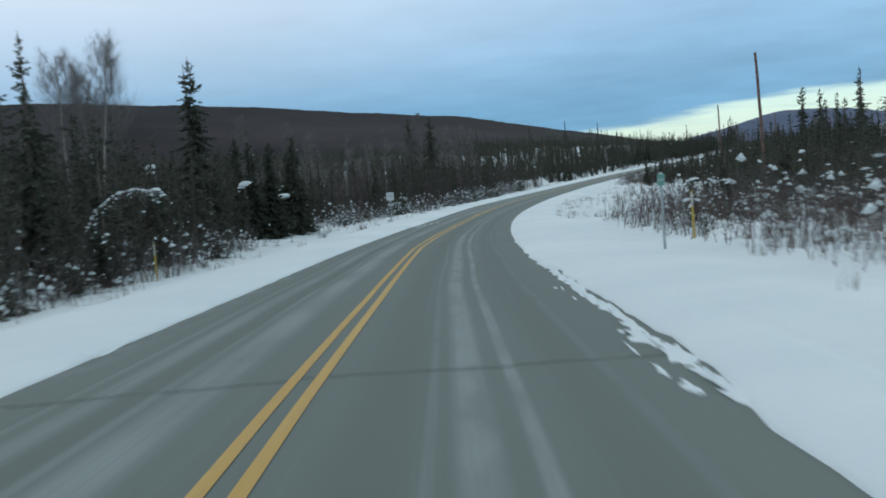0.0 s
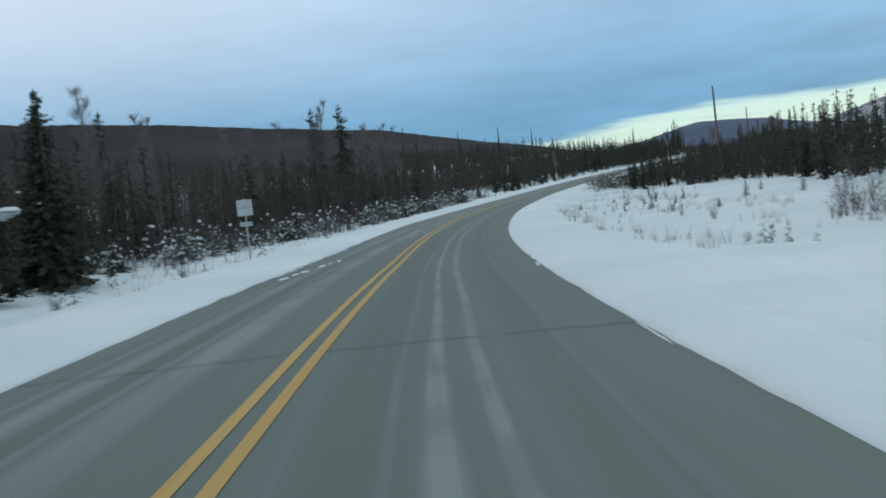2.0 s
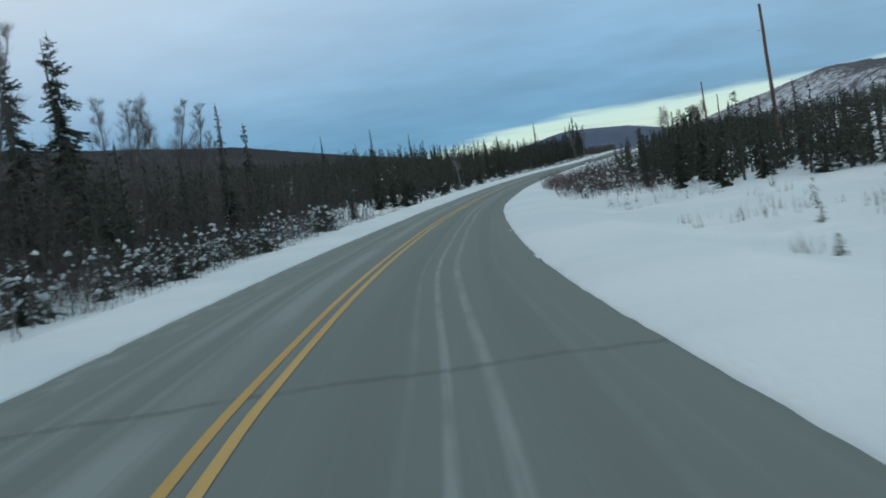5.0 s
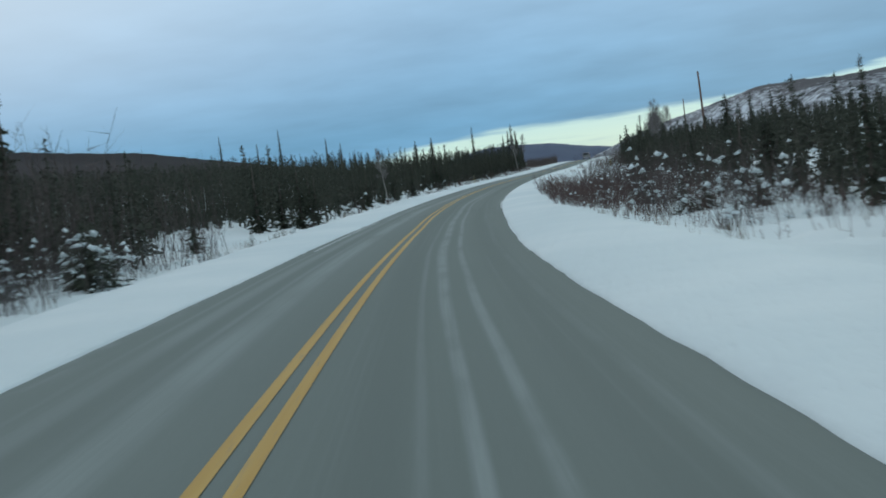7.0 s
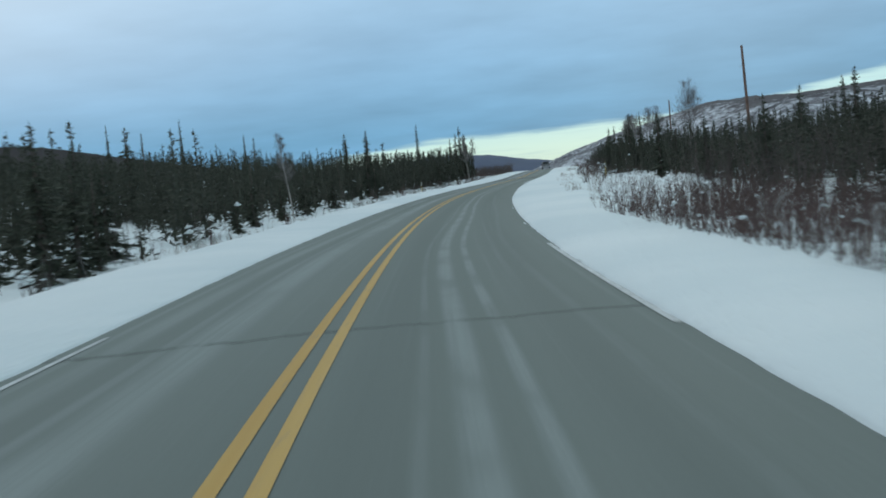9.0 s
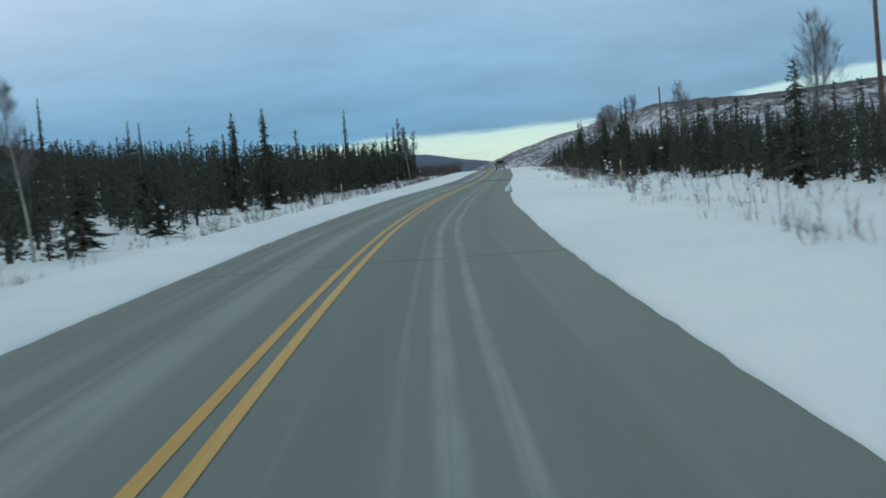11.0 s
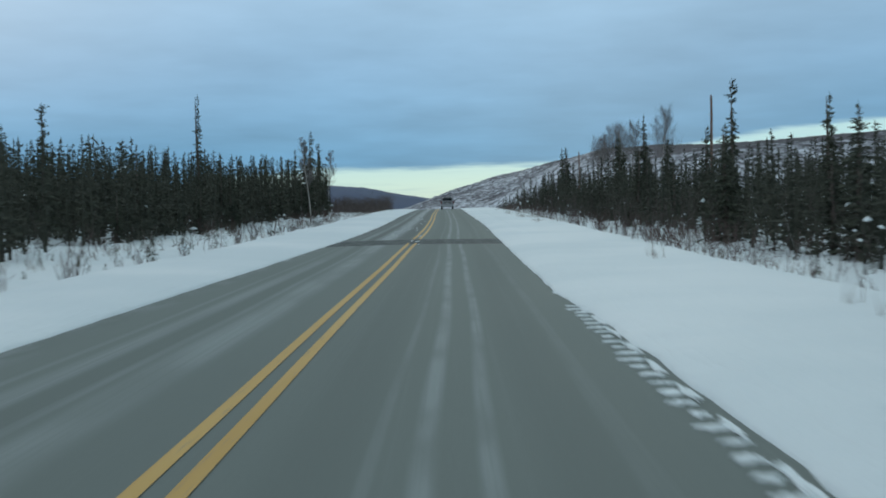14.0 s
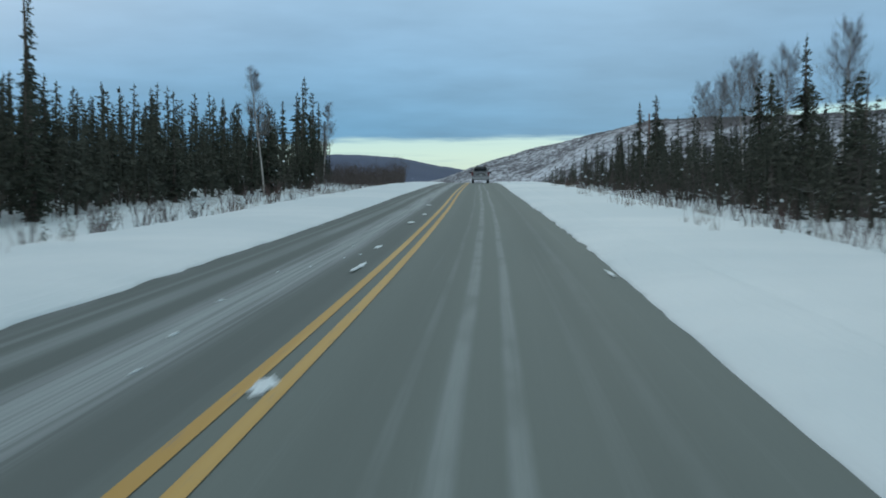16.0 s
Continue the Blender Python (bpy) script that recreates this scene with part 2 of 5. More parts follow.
def make_hill(name, low, high, white, amount, scale, spot=1.0, crest=0.0, reach=(6.0, 18.0), top=(0.075, 0.07, 0.082)):
    """Far slopes: bare woods broken by snow."""
    m, nt, b = material(name)
    co = object_coords(nt)
    big, mid = grain(nt, scaled(nt, co, 1, 1, 1.3), scale, 5, 0.65), grain(nt, scaled(nt, co, 1, 0.35, 1.0), scale * 7, 6, 0.7)
    fine = grain(nt, scaled(nt, co, 1, 0.3, 0.6), scale * 40 * spot, 3, 0.7)
    col = mix(nt, span(nt, big, 0.35, 0.65), (*low, 1), (*high, 1))
    k = op(nt, "ADD", op(nt, "MULTIPLY", big, 0.3), op(nt, "ADD", op(nt, "MULTIPLY", mid, 0.22), op(nt, "MULTIPLY", fine, 0.48)))
    if crest:  # thicker woods along the top of the ridge, thinning out towards the valley's mouth
        plan = node(nt, "ShaderNodeSeparateXYZ", Vector=nt.nodes.new("ShaderNodeTexCoord").outputs["UV"])
        ridge = op(nt, "MULTIPLY", span(nt, op(nt, "ADD", plan.outputs[1], op(nt, "MULTIPLY", op(nt, "SUBTRACT", big, 0.5), 0.7)), 0.38, 0.78), span(nt, plan.outputs[0], reach[0], reach[1], 0.05, 1.0))
        k = op(nt, "SUBTRACT", k, op(nt, "MULTIPLY", ridge, crest))
        col = mix(nt, op(nt, "MULTIPLY", ridge, 0.7), col, (*top, 1))
    col = mix(nt, span(nt, k, 0.54 - amount, 0.68 - amount * 0.6), col, (*white, 1))
    put(nt, b, "Base Color", col), put(nt, b, "Roughness", 0.95)
    b.inputs["Specular IOR Level"].default_value = 0.1
    return m


SNOW, ASPHALT, PATCH, PAINT = make_snow(), make_asphalt(), make_patch(), make_paint()
NEEDLES = island_material("spruce_needles", (0.051, 0.060, 0.045), 0.35, second=(0.078, 0.084, 0.061))
FAR_NEEDLES = island_material("far_spruce_needles", (0.043, 0.048, 0.037), 0.3, second=(0.063, 0.065, 0.049))
SPRUCE_BARK = simple("spruce_bark", (0.10, 0.082, 0.068), 0.95, 0.35, 8.0)
YOUNG_BARK = simple("grey_brown_bark", (0.12, 0.105, 0.096), 0.9, 0.3, 5.0)
BIRCH_BARK = simple("birch_bark", (0.36, 0.33, 0.30), 0.8, 0.3, 5.0)
TWIGS = island_material("bare_twigs", (0.19, 0.172, 0.168), 0.3)
BRUSH = island_material("bare_brush", (0.070, 0.056, 0.051), 0.4, second=(0.120, 0.098, 0.090))
WILLOW = island_material("red_willow", (0.080, 0.053, 0.047), 0.4, second=(0.115, 0.08, 0.072))
FROSTED = island_material("frosted_twigs", (0.13, 0.115, 0.11), 0.5, second=(0.28, 0.27, 0.27))
GRASS = island_material("dry_grass", (0.19, 0.15, 0.105), 0.4)
POLE_WOOD = simple("weathered_pole", (0.15, 0.095, 0.075), 0.9, 0.35, 3.0)
STEEL = simple("galvanised_steel", (0.42, 0.44, 0.45), 0.5, 0.15, 9.0, 0.7)
SIGN_BACK = simple("bare_aluminium_sheet", (0.55, 0.58, 0.58), 0.5, 0.12, 3.0, 0.25)
GREEN_FACE = simple("faded_green_sign", (0.16, 0.33, 0.27), 0.5, 0.12, 5.0)
SIGN_FACE = simple("sign_face", (0.55, 0.56, 0.54), 0.5, 0.1, 3.0)
YELLOW_POST = simple("yellow_plastic", (0.50, 0.36, 0.07), 0.6, 0.2, 8.0)
CAR_PAINT = simple("dusty_silver_paint", (0.24, 0.24, 0.245), 0.45, 0.25, 2.5, 0.2, second=(0.36, 0.36, 0.365))
PALE_TRIM = simple("snow_dusted_trim", (0.45, 0.46, 0.47), 0.6, 0.2, 6.0)
GRIME = simple("frozen_grime", (0.055, 0.052, 0.05), 0.85, 0.35, 7.0)
BLACK_RUBBER = simple("black_rubber", (0.03, 0.03, 0.03), 0.8, 0.2, 20.0)
DARK_TRIM = simple("dark_trim", (0.045, 0.045, 0.048), 0.6, 0.2, 10.0)
CHROME = simple("dull_chrome", (0.5, 0.5, 0.5), 0.35, 0.15, 10.0, 0.9)
RED_LENS = simple("red_lens", (0.17, 0.02, 0.018), 0.35, 0.15, 10.0)
TINTED = simple("tinted_glass", (0.03, 0.035, 0.04), 0.08, 0.1, 2.0)
LEFT_SLOPE = make_hill("wooded_slope", (0.014, 0.0138, 0.0158), (0.047, 0.039, 0.041), (0.066, 0.06, 0.064), -0.03, 0.0045, crest=0.1, reach=(-6.0, -20.0), top=(0.0085, 0.009, 0.011))
RIGHT_SLOPE = make_hill("snowy_slope", (0.075, 0.072, 0.082), (0.13, 0.118, 0.125), (0.64, 0.67, 0.72), 0.12, 0.0055, crest=0.27, reach=(3.0, 12.0), top=(0.055, 0.052, 0.06))
# the blue haze of the air over this distance is painted into the colours
HAZED_SLOPE = make_hill("haze_tinted_slope", (0.085, 0.105, 0.165), (0.105, 0.125, 0.19), (0.26, 0.31, 0.42), -0.02, 0.0016)

# ---------------------------------------------------------------- mesh helpers


def mesh_object(name, verts, faces, mat, parent=None, smooth=False, label=""):
    me = bpy.data.meshes.new(name)
    me.from_pydata([tuple(v) for v in verts], [], faces)
    me.materials.append(mat)
    if smooth:
        me.polygons.foreach_set("use_smooth", [True] * len(me.polygons))
    me.update()
    ob = new(name, me)
    ob.parent = parent
    return tagged(ob, label=label)


def part(name, bm, mat, parent, label="", smooth=False):
    bmesh.ops.recalc_face_normals(bm, faces=bm.faces)
    me = bpy.data.meshes.new(name)
    bm.to_mesh(me)
    bm.free()
    me.materials.append(mat)
    if smooth:
        me.polygons.foreach_set("use_smooth", [True] * len(me.polygons))
    ob = new(name, me)
    ob.parent = parent
    return tagged(ob, label=label)


def add_box(bm, lo, hi, bevel=0.0):
    m = Matrix.Translation([(a + b) / 2 for a, b in zip(lo, hi)]) @ Matrix.Diagonal([b - a for a, b in zip(lo, hi)] + [1])
    got = bmesh.ops.create_cube(bm, size=1, matrix=m)["verts"]
    if bevel:
        edges = list({e for v in got for e in v.link_edges})
        bmesh.ops.bevel(bm, geom=edges, offset=bevel, segments=2, affect="EDGES")


def tube(verts, faces, points, radii, sides=5):
    """A tapered tube along points, added to the lists."""
    start = len(verts)
    pts = [Vector(p) for p in points]
    for i, p in enumerate(pts):
        d = (pts[min(i + 1, len(pts) - 1)] - pts[max(i - 1, 0)]).normalized()
        u = d.orthogonal().normalized()
        if abs(d.z) > 0.5:
            u = (Vector((1, 0, 0)) - d * d.x).normalized()
        v = d.cross(u)
        for k in range(sides):
            a = 2 * math.pi * k / sides
            verts.append(p + (u * math.cos(a) + v * math.sin(a)) * radii[i])
    for i in range(len(pts) - 1):
        for k in range(sides):
            a, b = start + i * sides + k, start + i * sides + (k + 1) % sides
            faces.append((a, b, b + sides, a + sides))
    faces.append(tuple(start + (len(pts) - 1) * sides + k for k in range(sides)))


def blob(verts, faces, centre, size, rng, flat=0.5):
    """A lump of snow with an uneven outline."""
    start, rings, seg = len(verts), 4, 8
    c = Vector(centre)
    verts.append(c + Vector((0, 0, size * flat)))
    for r in range(1, rings):
        a = math.pi * 0.62 * r / (rings - 1)
        for k in range(seg):
            b = 2 * math.pi * (k + 0.5 * (r % 2)) / seg
            q = size * rng.uniform(0.72, 1.15)
            verts.append(c + Vector((math.sin(a) * math.cos(b) * q, math.sin(a) * math.sin(b) * q, math.cos(a) * size * flat * rng.uniform(0.8, 1.2))))
    for k in range(seg):
        faces.append((start, start + 1 + k, start + 1 + (k + 1) % seg))
    for r in range(rings - 2):
        for k in range(seg):
            a, b = start + 1 + r * seg + k, start + 1 + r * seg + (k + 1) % seg
            faces.append((a, a + seg, b + seg, b))
    faces.append(tuple(start + 1 + (rings - 2) * seg + k for k in range(seg)))


# ---------------------------------------------------------------- the plan of the road
# station, then x, y, z of the yellow centre line
CURVE = [
    (-75, 30, -68.5, 1.6), (-50, 20.2, -45.6, 1.1), (-25, 9.6, -23, 0.6), (0, -1.31, -0.64, -0.05), (25, -12.29, 21.78, -0.71), (50, -22.73, 44.53, -1.21),
    (75, -32.14, 67.69, -1.56), (100, -40.44, 91.25, -1.75), (125, -47.55, 115.21, -1.79), (150, -53.34, 139.53, -1.68), (175, -58.27, 164.05, -1.44), (200, -62.22, 188.75, -1.08),
    (225, -65.2, 213.56, -0.63), (250, -67.2, 238.47, -0.12),
]
STRAIGHT = [
    (275, -68.26, 263.44, 0.43), (300, -68.56, 288.45, 0.98), (325, -68.52, 313.45, 1.49), (350, -68.37, 338.45, 2.08), (375, -68.5, 363.45, 2.72), (400, -68.8, 388.45, 3.38),
    (425, -68.98, 413.45, 4.02), (450, -69.2, 438.45, 4.58), (475, -69.5, 463.45, 4.98), (500, -69.9, 488.4, 5.12), (525, -70.4, 513.4, 4.98), (550, -71, 538.4, 4.55),
    (575, -71.7, 563.4, 3.9), (600, -72.5, 588.4, 3.1),
]
KNOTS = np.array(CURVE + STRAIGHT)


def centre(s):
    """Place on the centre line, and the way to its right."""
    i = int(min(max((s + 75) // 25, 0), len(KNOTS) - 2))
    p0, p1, p2, p3 = (KNOTS[min(max(i + k, 0), len(KNOTS) - 1), 1:] for k in (-1, 0, 1, 2))
    u = (s - KNOTS[i, 0]) / 25
    p = 0.5 * (2 * p1 + (p2 - p0) * u + (2 * p0 - 5 * p1 + 4 * p2 - p3) * u * u + (3 * p1 - p0 - 3 * p2 + p3) * u ** 3)
    d = 0.5 * ((p2 - p0) + 2 * (2 * p0 - 5 * p1 + 4 * p2 - p3) * u + 3 * (3 * p1 - p0 - 3 * p2 + p3) * u * u)
    n = math.hypot(d[0], d[1])
    return p, (d[1] / n, -d[0] / n)


def soft_noise(x, y, z=0.0):
    return noise.noise((x, y, z))


SHOULDER = ((3.3, 0.0), (3.5, 0.06), (4.5, 0.11), (6.0, 0.12), (7.2, -0.22), (8.6, -0.46))
FIELD_LEFT = ((8.6, -0.46), (12, -0.4), (20, -0.05), (30, 0.6), (70, 5.0), (120, 8.0), (170, 9.0))
FIELD_RIGHT = ((8.6, -0.42), (13, -0.36), (20, -0.1), (30, 0.3), (70, 2.8), (120, 5.0), (170, 6.0))


def shoulder_width(s, side):
    """How far the packed shoulder reaches before the bank falls away."""
    if side > 0:
        return float(np.interp(s, (0, 150, 188, 222, 246, 285, 320, 380), (6.2, 6.2, 5.7, 5.8, 7.2, 7.9, 8.0, 8.3)))
    return float(np.interp(s, (0, 150, 280, 350, 420), (6.3, 6.2, 6.1, 7.0, 7.2)))


def rise(s, o):
    """Height of the snow above the road's own level."""
    a, side = abs(o), -1 if o < 0 else 1
    wide = shoulder_width(s, side) - 6.0
    b = a if a < 4.5 else 4.5 + (a - 4.5) * 1.5 / (1.5 + wide) if a < 6.0 + wide else a - wide
    prof = SHOULDER if b < 8.6 else FIELD_LEFT if side < 0 else FIELD_RIGHT
    z = float(np.interp(b, [p[0] for p in prof], [p[1] for p in prof]))
    z += 0.05 * min(max((a - 3.6) / 4, 0), 1) * soft_noise(s * 0.16, o * 0.35)
    # one old wheel rut in the packed snow
    if side > 0 and s < 95:
        z -= 0.045 * math.exp(-((a - 4.75 - 0.15 * soft_noise(s * 0.05, 2.0)) / 0.11) ** 2) * min(max((90 - s) / 15, 0), 1)
    if side > 0 and s > 335:
        z -= 0.04 * math.exp(-((a - 4.8 - 0.2 * soft_noise(s * 0.04, 5.0)) / 0.14) ** 2) * min(max((s - 335) / 10, 0), 1)
    if side > 0 and s < 85:  # the verge hardly falls away at the first bend
        z += 0.5 * min(max((b - 6.1) / 2.5, 0), 1) * min((85 - s) / 30, 1)
    z += 0.30 * min(max((a - 8) / 10, 0), 1) * soft_noise(s * 0.05, o * 0.08, 3)
    z += 0.25 * min(max((b - 6.2) / 3, 0), 1) * soft_noise(s * 0.45, o * 0.5, 7)
    z += 0.13 * min(max((b - 6.2) / 2, 0), 1) * soft_noise(s * 1.1, o * 1.2, 3)
    return z


def spot(s, o, lift=0.0):
    """A place on the ground beside the road."""
    p, r = centre(s)
    return Vector((p[0] + r[0] * o, p[1] + r[1] * o, p[2] + rise(s, o) + lift))


def on_road(s, o, lift=0.0):
    p, r = centre(s)
    return Vector((p[0] + r[0] * o, p[1] + r[1] * o, p[2] + lift - 0.012 * abs(o)))


def wander(s):
    """How far the painted line strays from the middle of the road."""
    return float(np.interp(s, (0, 9, 20, 41, 51, 73, 90, 106, 117, 145, 179, 189, 199, 230, 261, 282, 302, 320, 333), (0, -0.05, -0.02, -0.13, 0, 0.19, 0.05, -0.12, -0.32, -0.1, 0.2, 0.25, 0.16, 0, -0.12, -0.03, 0.08, 0.08, 0.02)))


def strip(name, lo, hi, columns, step, mat, lift=0.0, parent=None, stray=False):
    """A strip of the roadway between two stations, with its plan as UV."""
    n = max(2, int((hi - lo) / step) + 1)
    verts, uvs, faces = [], [], []
    for i in range(n):
        s = lo + (hi - lo) * i / (n - 1)
        for o in columns:
            verts.append(on_road(s, o + (wander(s) if stray else 0.0), lift)), uvs.append((o, s))
    w = len(columns)
    for i in range(n - 1):
        for k in range(w - 1):
            a = i * w + k
            faces.append((a, a + 1, a + w + 1, a + w))
    ob = mesh_object(name, verts, faces, mat, parent, smooth=True)
    layer = ob.data.uv_layers.new(name="plan")
    for loop in ob.data.loops:
        layer.data[loop.index].uv = uvs[loop.vertex_index]
    return ob


# ---------------------------------------------------------------- ground and road
def edge_of_snow(s, side):
    """The ragged line where the ploughed snow begins."""
    known = (3.5, 3.68, 3.72, 3.78, 3.5, 3.28, 3.5, 3.8, 3.72, 3.5, 3.48) if side > 0 else (3.4, 3.3, 3.15, 3.85, 3.7, 3.1, 2.9, 3.38, 3.45, 3.42, 3.15)
    e = float(np.interp(s, (10, 48, 85, 117, 145, 175, 200, 264, 288, 315, 345), known))
    e += 0.07 * soft_noise(s * 0.045, side * 7.0) + 0.03 * soft_noise(s * 0.21, side * 3.0, 2)
    if side > 0 and 7 < s < 27:
        e += 0.32 * min(s - 7, 27 - s, 3) / 3
    torn = ((7, 36, 0.08), (286, 312, 0.07), (355, 385, 0.12)) if side > 0 else ((64, 90, 0.2), (118, 126, 0.3), (195, 203, 0.15), (330, 360, 0.1))
    for a, b, much in torn:
        if a < s < b:
            e += much * min(s - a, b - s, 3) / 3 * (soft_noise(s * 0.55, side * 2.0, 1) + 0.7 * soft_noise(s * 1.3, side * 2.0, 4))
    if side > 0 and 288 < s < 312:
        e += 0.14 * min(s - 288, 312 - s, 3) / 3
    return e + 0.03 * soft_noise(s * 0.9, side, 5) + 0.035 * soft_noise(s * 2.4, side, 9)


def make_ground():
    lo, hi, step = -70.0, 590.0, 0.55
    outer = (4.55, 4.65, 4.75, 4.85, 4.95, 5.4, 5.8, 6.2, 6.6, 7.0, 7.5, 8.0, 8.4, 8.8, 9.3, 9.8, 10.4, 11.2, 12.0, 13.5, 15.0, 17.0, 19.0, 22.0, 26.0, 31.0, 38.0, 48.0, 60.0, 75.0, 95.0, 125.0, 165.0)
    n = int((hi - lo) / step)
    verts, faces = [], []
    for i in range(n):
        s = lo + step * i
        p, r = centre(s)
        row = []
        for side in (-1, 1):
            e = edge_of_snow(s, side)
            thick = 0.045 + 0.03 * soft_noise(s * 0.6, side * 4.0, 1)
            mine = [(e - 0.03, -0.10), (e, -0.035), (e + 0.05, thick * 0.7 - 0.035), (e + 0.16, thick - 0.025), (e + 0.40, 0.065)]
            mine += [(max(a, e + 0.5 + 0.02 * k), rise(s, side * max(a, e + 0.5 + 0.02 * k))) for k, a in enumerate(outer)]
            mine = [(side * a, z) for a, z in mine]
            row += mine[::-1] if side < 0 else mine
        for o, z in row:
            verts.append((p[0] + r[0] * o, p[1] + r[1] * o, p[2] + z))
    w = 2 * (len(outer) + 5)
    for i in range(n - 1):
        for k in range(w - 1):
            a = i * w + k
            faces.append((a, a + 1, a + w + 1, a + w))
    # the sheet goes on to the horizon all round
    rim = [k for k in range(w)] + [i * w + w - 1 for i in range(1, n)] + [(n - 1) * w + k for k in range(w - 2, -1, -1)] + [i * w for i in range(n - 2, 0, -1)]
    mid = Vector((-62.0, 255.0, 0.0))
    previous = rim
    for far, level in ((700.0, 4.0), (1600.0, -6.0), (4800.0, -30.0)):
        ring = []
        for v in rim:
            d = Vector(verts[v]) - mid
            d.z = 0
            d.normalize()
            ring.append(len(verts))
            verts.append((mid.x + d.x * far, mid.y + d.y * far, level))
        for k in range(len(rim)):
            j = (k + 1) % len(rim)
            faces.append((previous[j], previous[k], ring[k], ring[j]))
        previous = ring
    ob = mesh_object("ground", verts, faces, SNOW, smooth=True)
    return tagged(ob, "wind-packed white snow over roadside verge and forest floor", "snow", kind="structure")


make_ground()
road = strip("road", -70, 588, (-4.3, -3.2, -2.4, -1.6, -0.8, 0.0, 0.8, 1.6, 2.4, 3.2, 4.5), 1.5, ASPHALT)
tagged(road, "grey frosted two-lane asphalt road between snow banks", "road", kind="structure")
patch = strip("road_patch", 334.0, 338.8, (-3.6, -2.4, -1.2, 0.0, 1.2, 2.4, 3.6), 0.8, PATCH, 0.004)
tagged(patch, "dark strip of newer asphalt laid across the road", "road", kind="structure")
for off in (-0.135, 0.135):
    for a, b in ((-70, 334.9), (338.9, 588)):
        line = strip("centre_line", a, b, (off - 0.06, off, off + 0.06), 1.0, PAINT, 0.007, stray=True)
        tagged(line, "worn yellow painted centre line on asphalt", "road marking", "centre lines", "structure")

WHITE_PAINT = simple("worn_white_paint", (0.50, 0.52, 0.52), 0.7, 0.3, 4.0)
for a, b, off in ((183, 204, -2.72), (201, 213, 3.46)):
    fog = strip("edge_line", a, b, (off - 0.04, off, off + 0.04), 1.0, WHITE_PAINT, 0.007)
    tagged(fog, "worn white painted edge line on asphalt", "road marking", "edge lines", "structure")

# ---------------------------------------------------------------- far slopes


def slope(name, label, crest, eye, reach, depth, mat, rough, foot):
    """A long hill whose crest shows at the given bearings and heights (degrees) from eye; reach: bearing and metres off."""
    az = np.array([c[0] for c in crest], float)
    el = np.array([c[1] for c in crest], float)
    cols, rows = 600, 26
    rng_rough = random.Random(cols)
    verts, faces = [], []
    for i in range(cols):
        a = az[0] + (az[-1] - az[0]) * i / (cols - 1)
        away = float(np.interp(a, [p[0] for p in reach], [p[1] for p in reach]))
        top = eye[2] + away * math.tan(radians(float(np.interp(a, az, el))))
        d = Vector((math.sin(radians(a)), math.cos(radians(a)), 0))
        for k in range(rows):
            u = k / (rows - 1)
            far = away - away * depth * (1 - u * 1.25)
            if u <= 0.8:
                z = foot + (top - foot) * math.sin(math.pi / 2 * u / 0.8) ** 1.25
            else:
                z = top - (top - foot) * 0.5 * ((u - 0.8) / 0.2) ** 1.6
            p = d * far
            much = rough * away / reach[0][1]
            z += much * (noise.fractal((p.x / 160, p.y / 160, 4.0), 1.0, 2.1, 4) * min(u * 2.5, 1)) * (0.12 if u > 0.7 else 1.0)
            z += much * (0.07 * noise.noise((p.x / 5, p.y / 5, 1.0)) + 0.09 * rng_rough.random() ** 2) * (u > 0.6)
            verts.append((eye[0] + p.x, eye[1] + p.y, z))
    for i in range(cols - 1):
        for k in range(rows - 1):
            a = i * rows + k
            faces.append((a, a + rows, a + rows + 1, a + 1))
    ob = mesh_object(name, verts, faces, mat, smooth=True)
    layer = ob.data.uv_layers.new(name="plan")
    for loop in ob.data.loops:
        i, k = divmod(loop.vertex_index, rows)
        layer.data[loop.index].uv = (az[0] + (az[-1] - az[0]) * i / (cols - 1), k / (rows - 1))
    return tagged(ob, label, "hill", kind="structure")


LEFT_CREST = ((-100, 5.2), (-70, 5.3), (-47, 4.95), (-43, 4.85), (-37.2, 4.32), (-31.4, 3.67), (-25.4, 2.95), (-19.5, 1.85), (-15.7, 1.15), (-12, 0.7), (-6, 0.1), (0, -0.3))
slope("hill_west", "dark leafless wooded ridge beyond the roadside forest", LEFT_CREST, (0, 0, 1.5), ((0, 850.0),), 0.61, LEFT_SLOPE, 3.5, -6.0)
RIGHT_CREST = ((-5, 0.3), (-2.5, 0.87), (0.8, 1.8), (3, 2.5), (5.3, 3.09), (8.3, 3.57), (14.0, 3.72), (21.3, 4.02), (30, 4.4), (45, 4.6), (70, 4.0))
slope("hill_east", "snow-covered hillside with sparse dark brush", RIGHT_CREST, (-67, 293, 2.6), ((-5, 1500), (2, 1500), (8, 950), (14, 640), (30, 560), (70, 560)), 0.6, RIGHT_SLOPE, 9.0, -10.0)
FAR_CREST = ((-26, 0.3), (-15, 0.7), (-11.5, 1.35), (-10, 1.75), (-8.5, 2.0), (-6.5, 2.06), (-5.0, 1.93), (-3.4, 1.62), (-1.2, 1.22), (0.5, 1.0), (4, 0.9), (9, 1.0), (20, 0.6))
slope("hill_far", "distant hill with patches of snow, painted blue with haze", FAR_CREST, (-45, 150, 0.0), ((0, 4200.0),), 0.52, HAZED_SLOPE, 8.0, -40.0)

# ---------------------------------------------------------------- trees


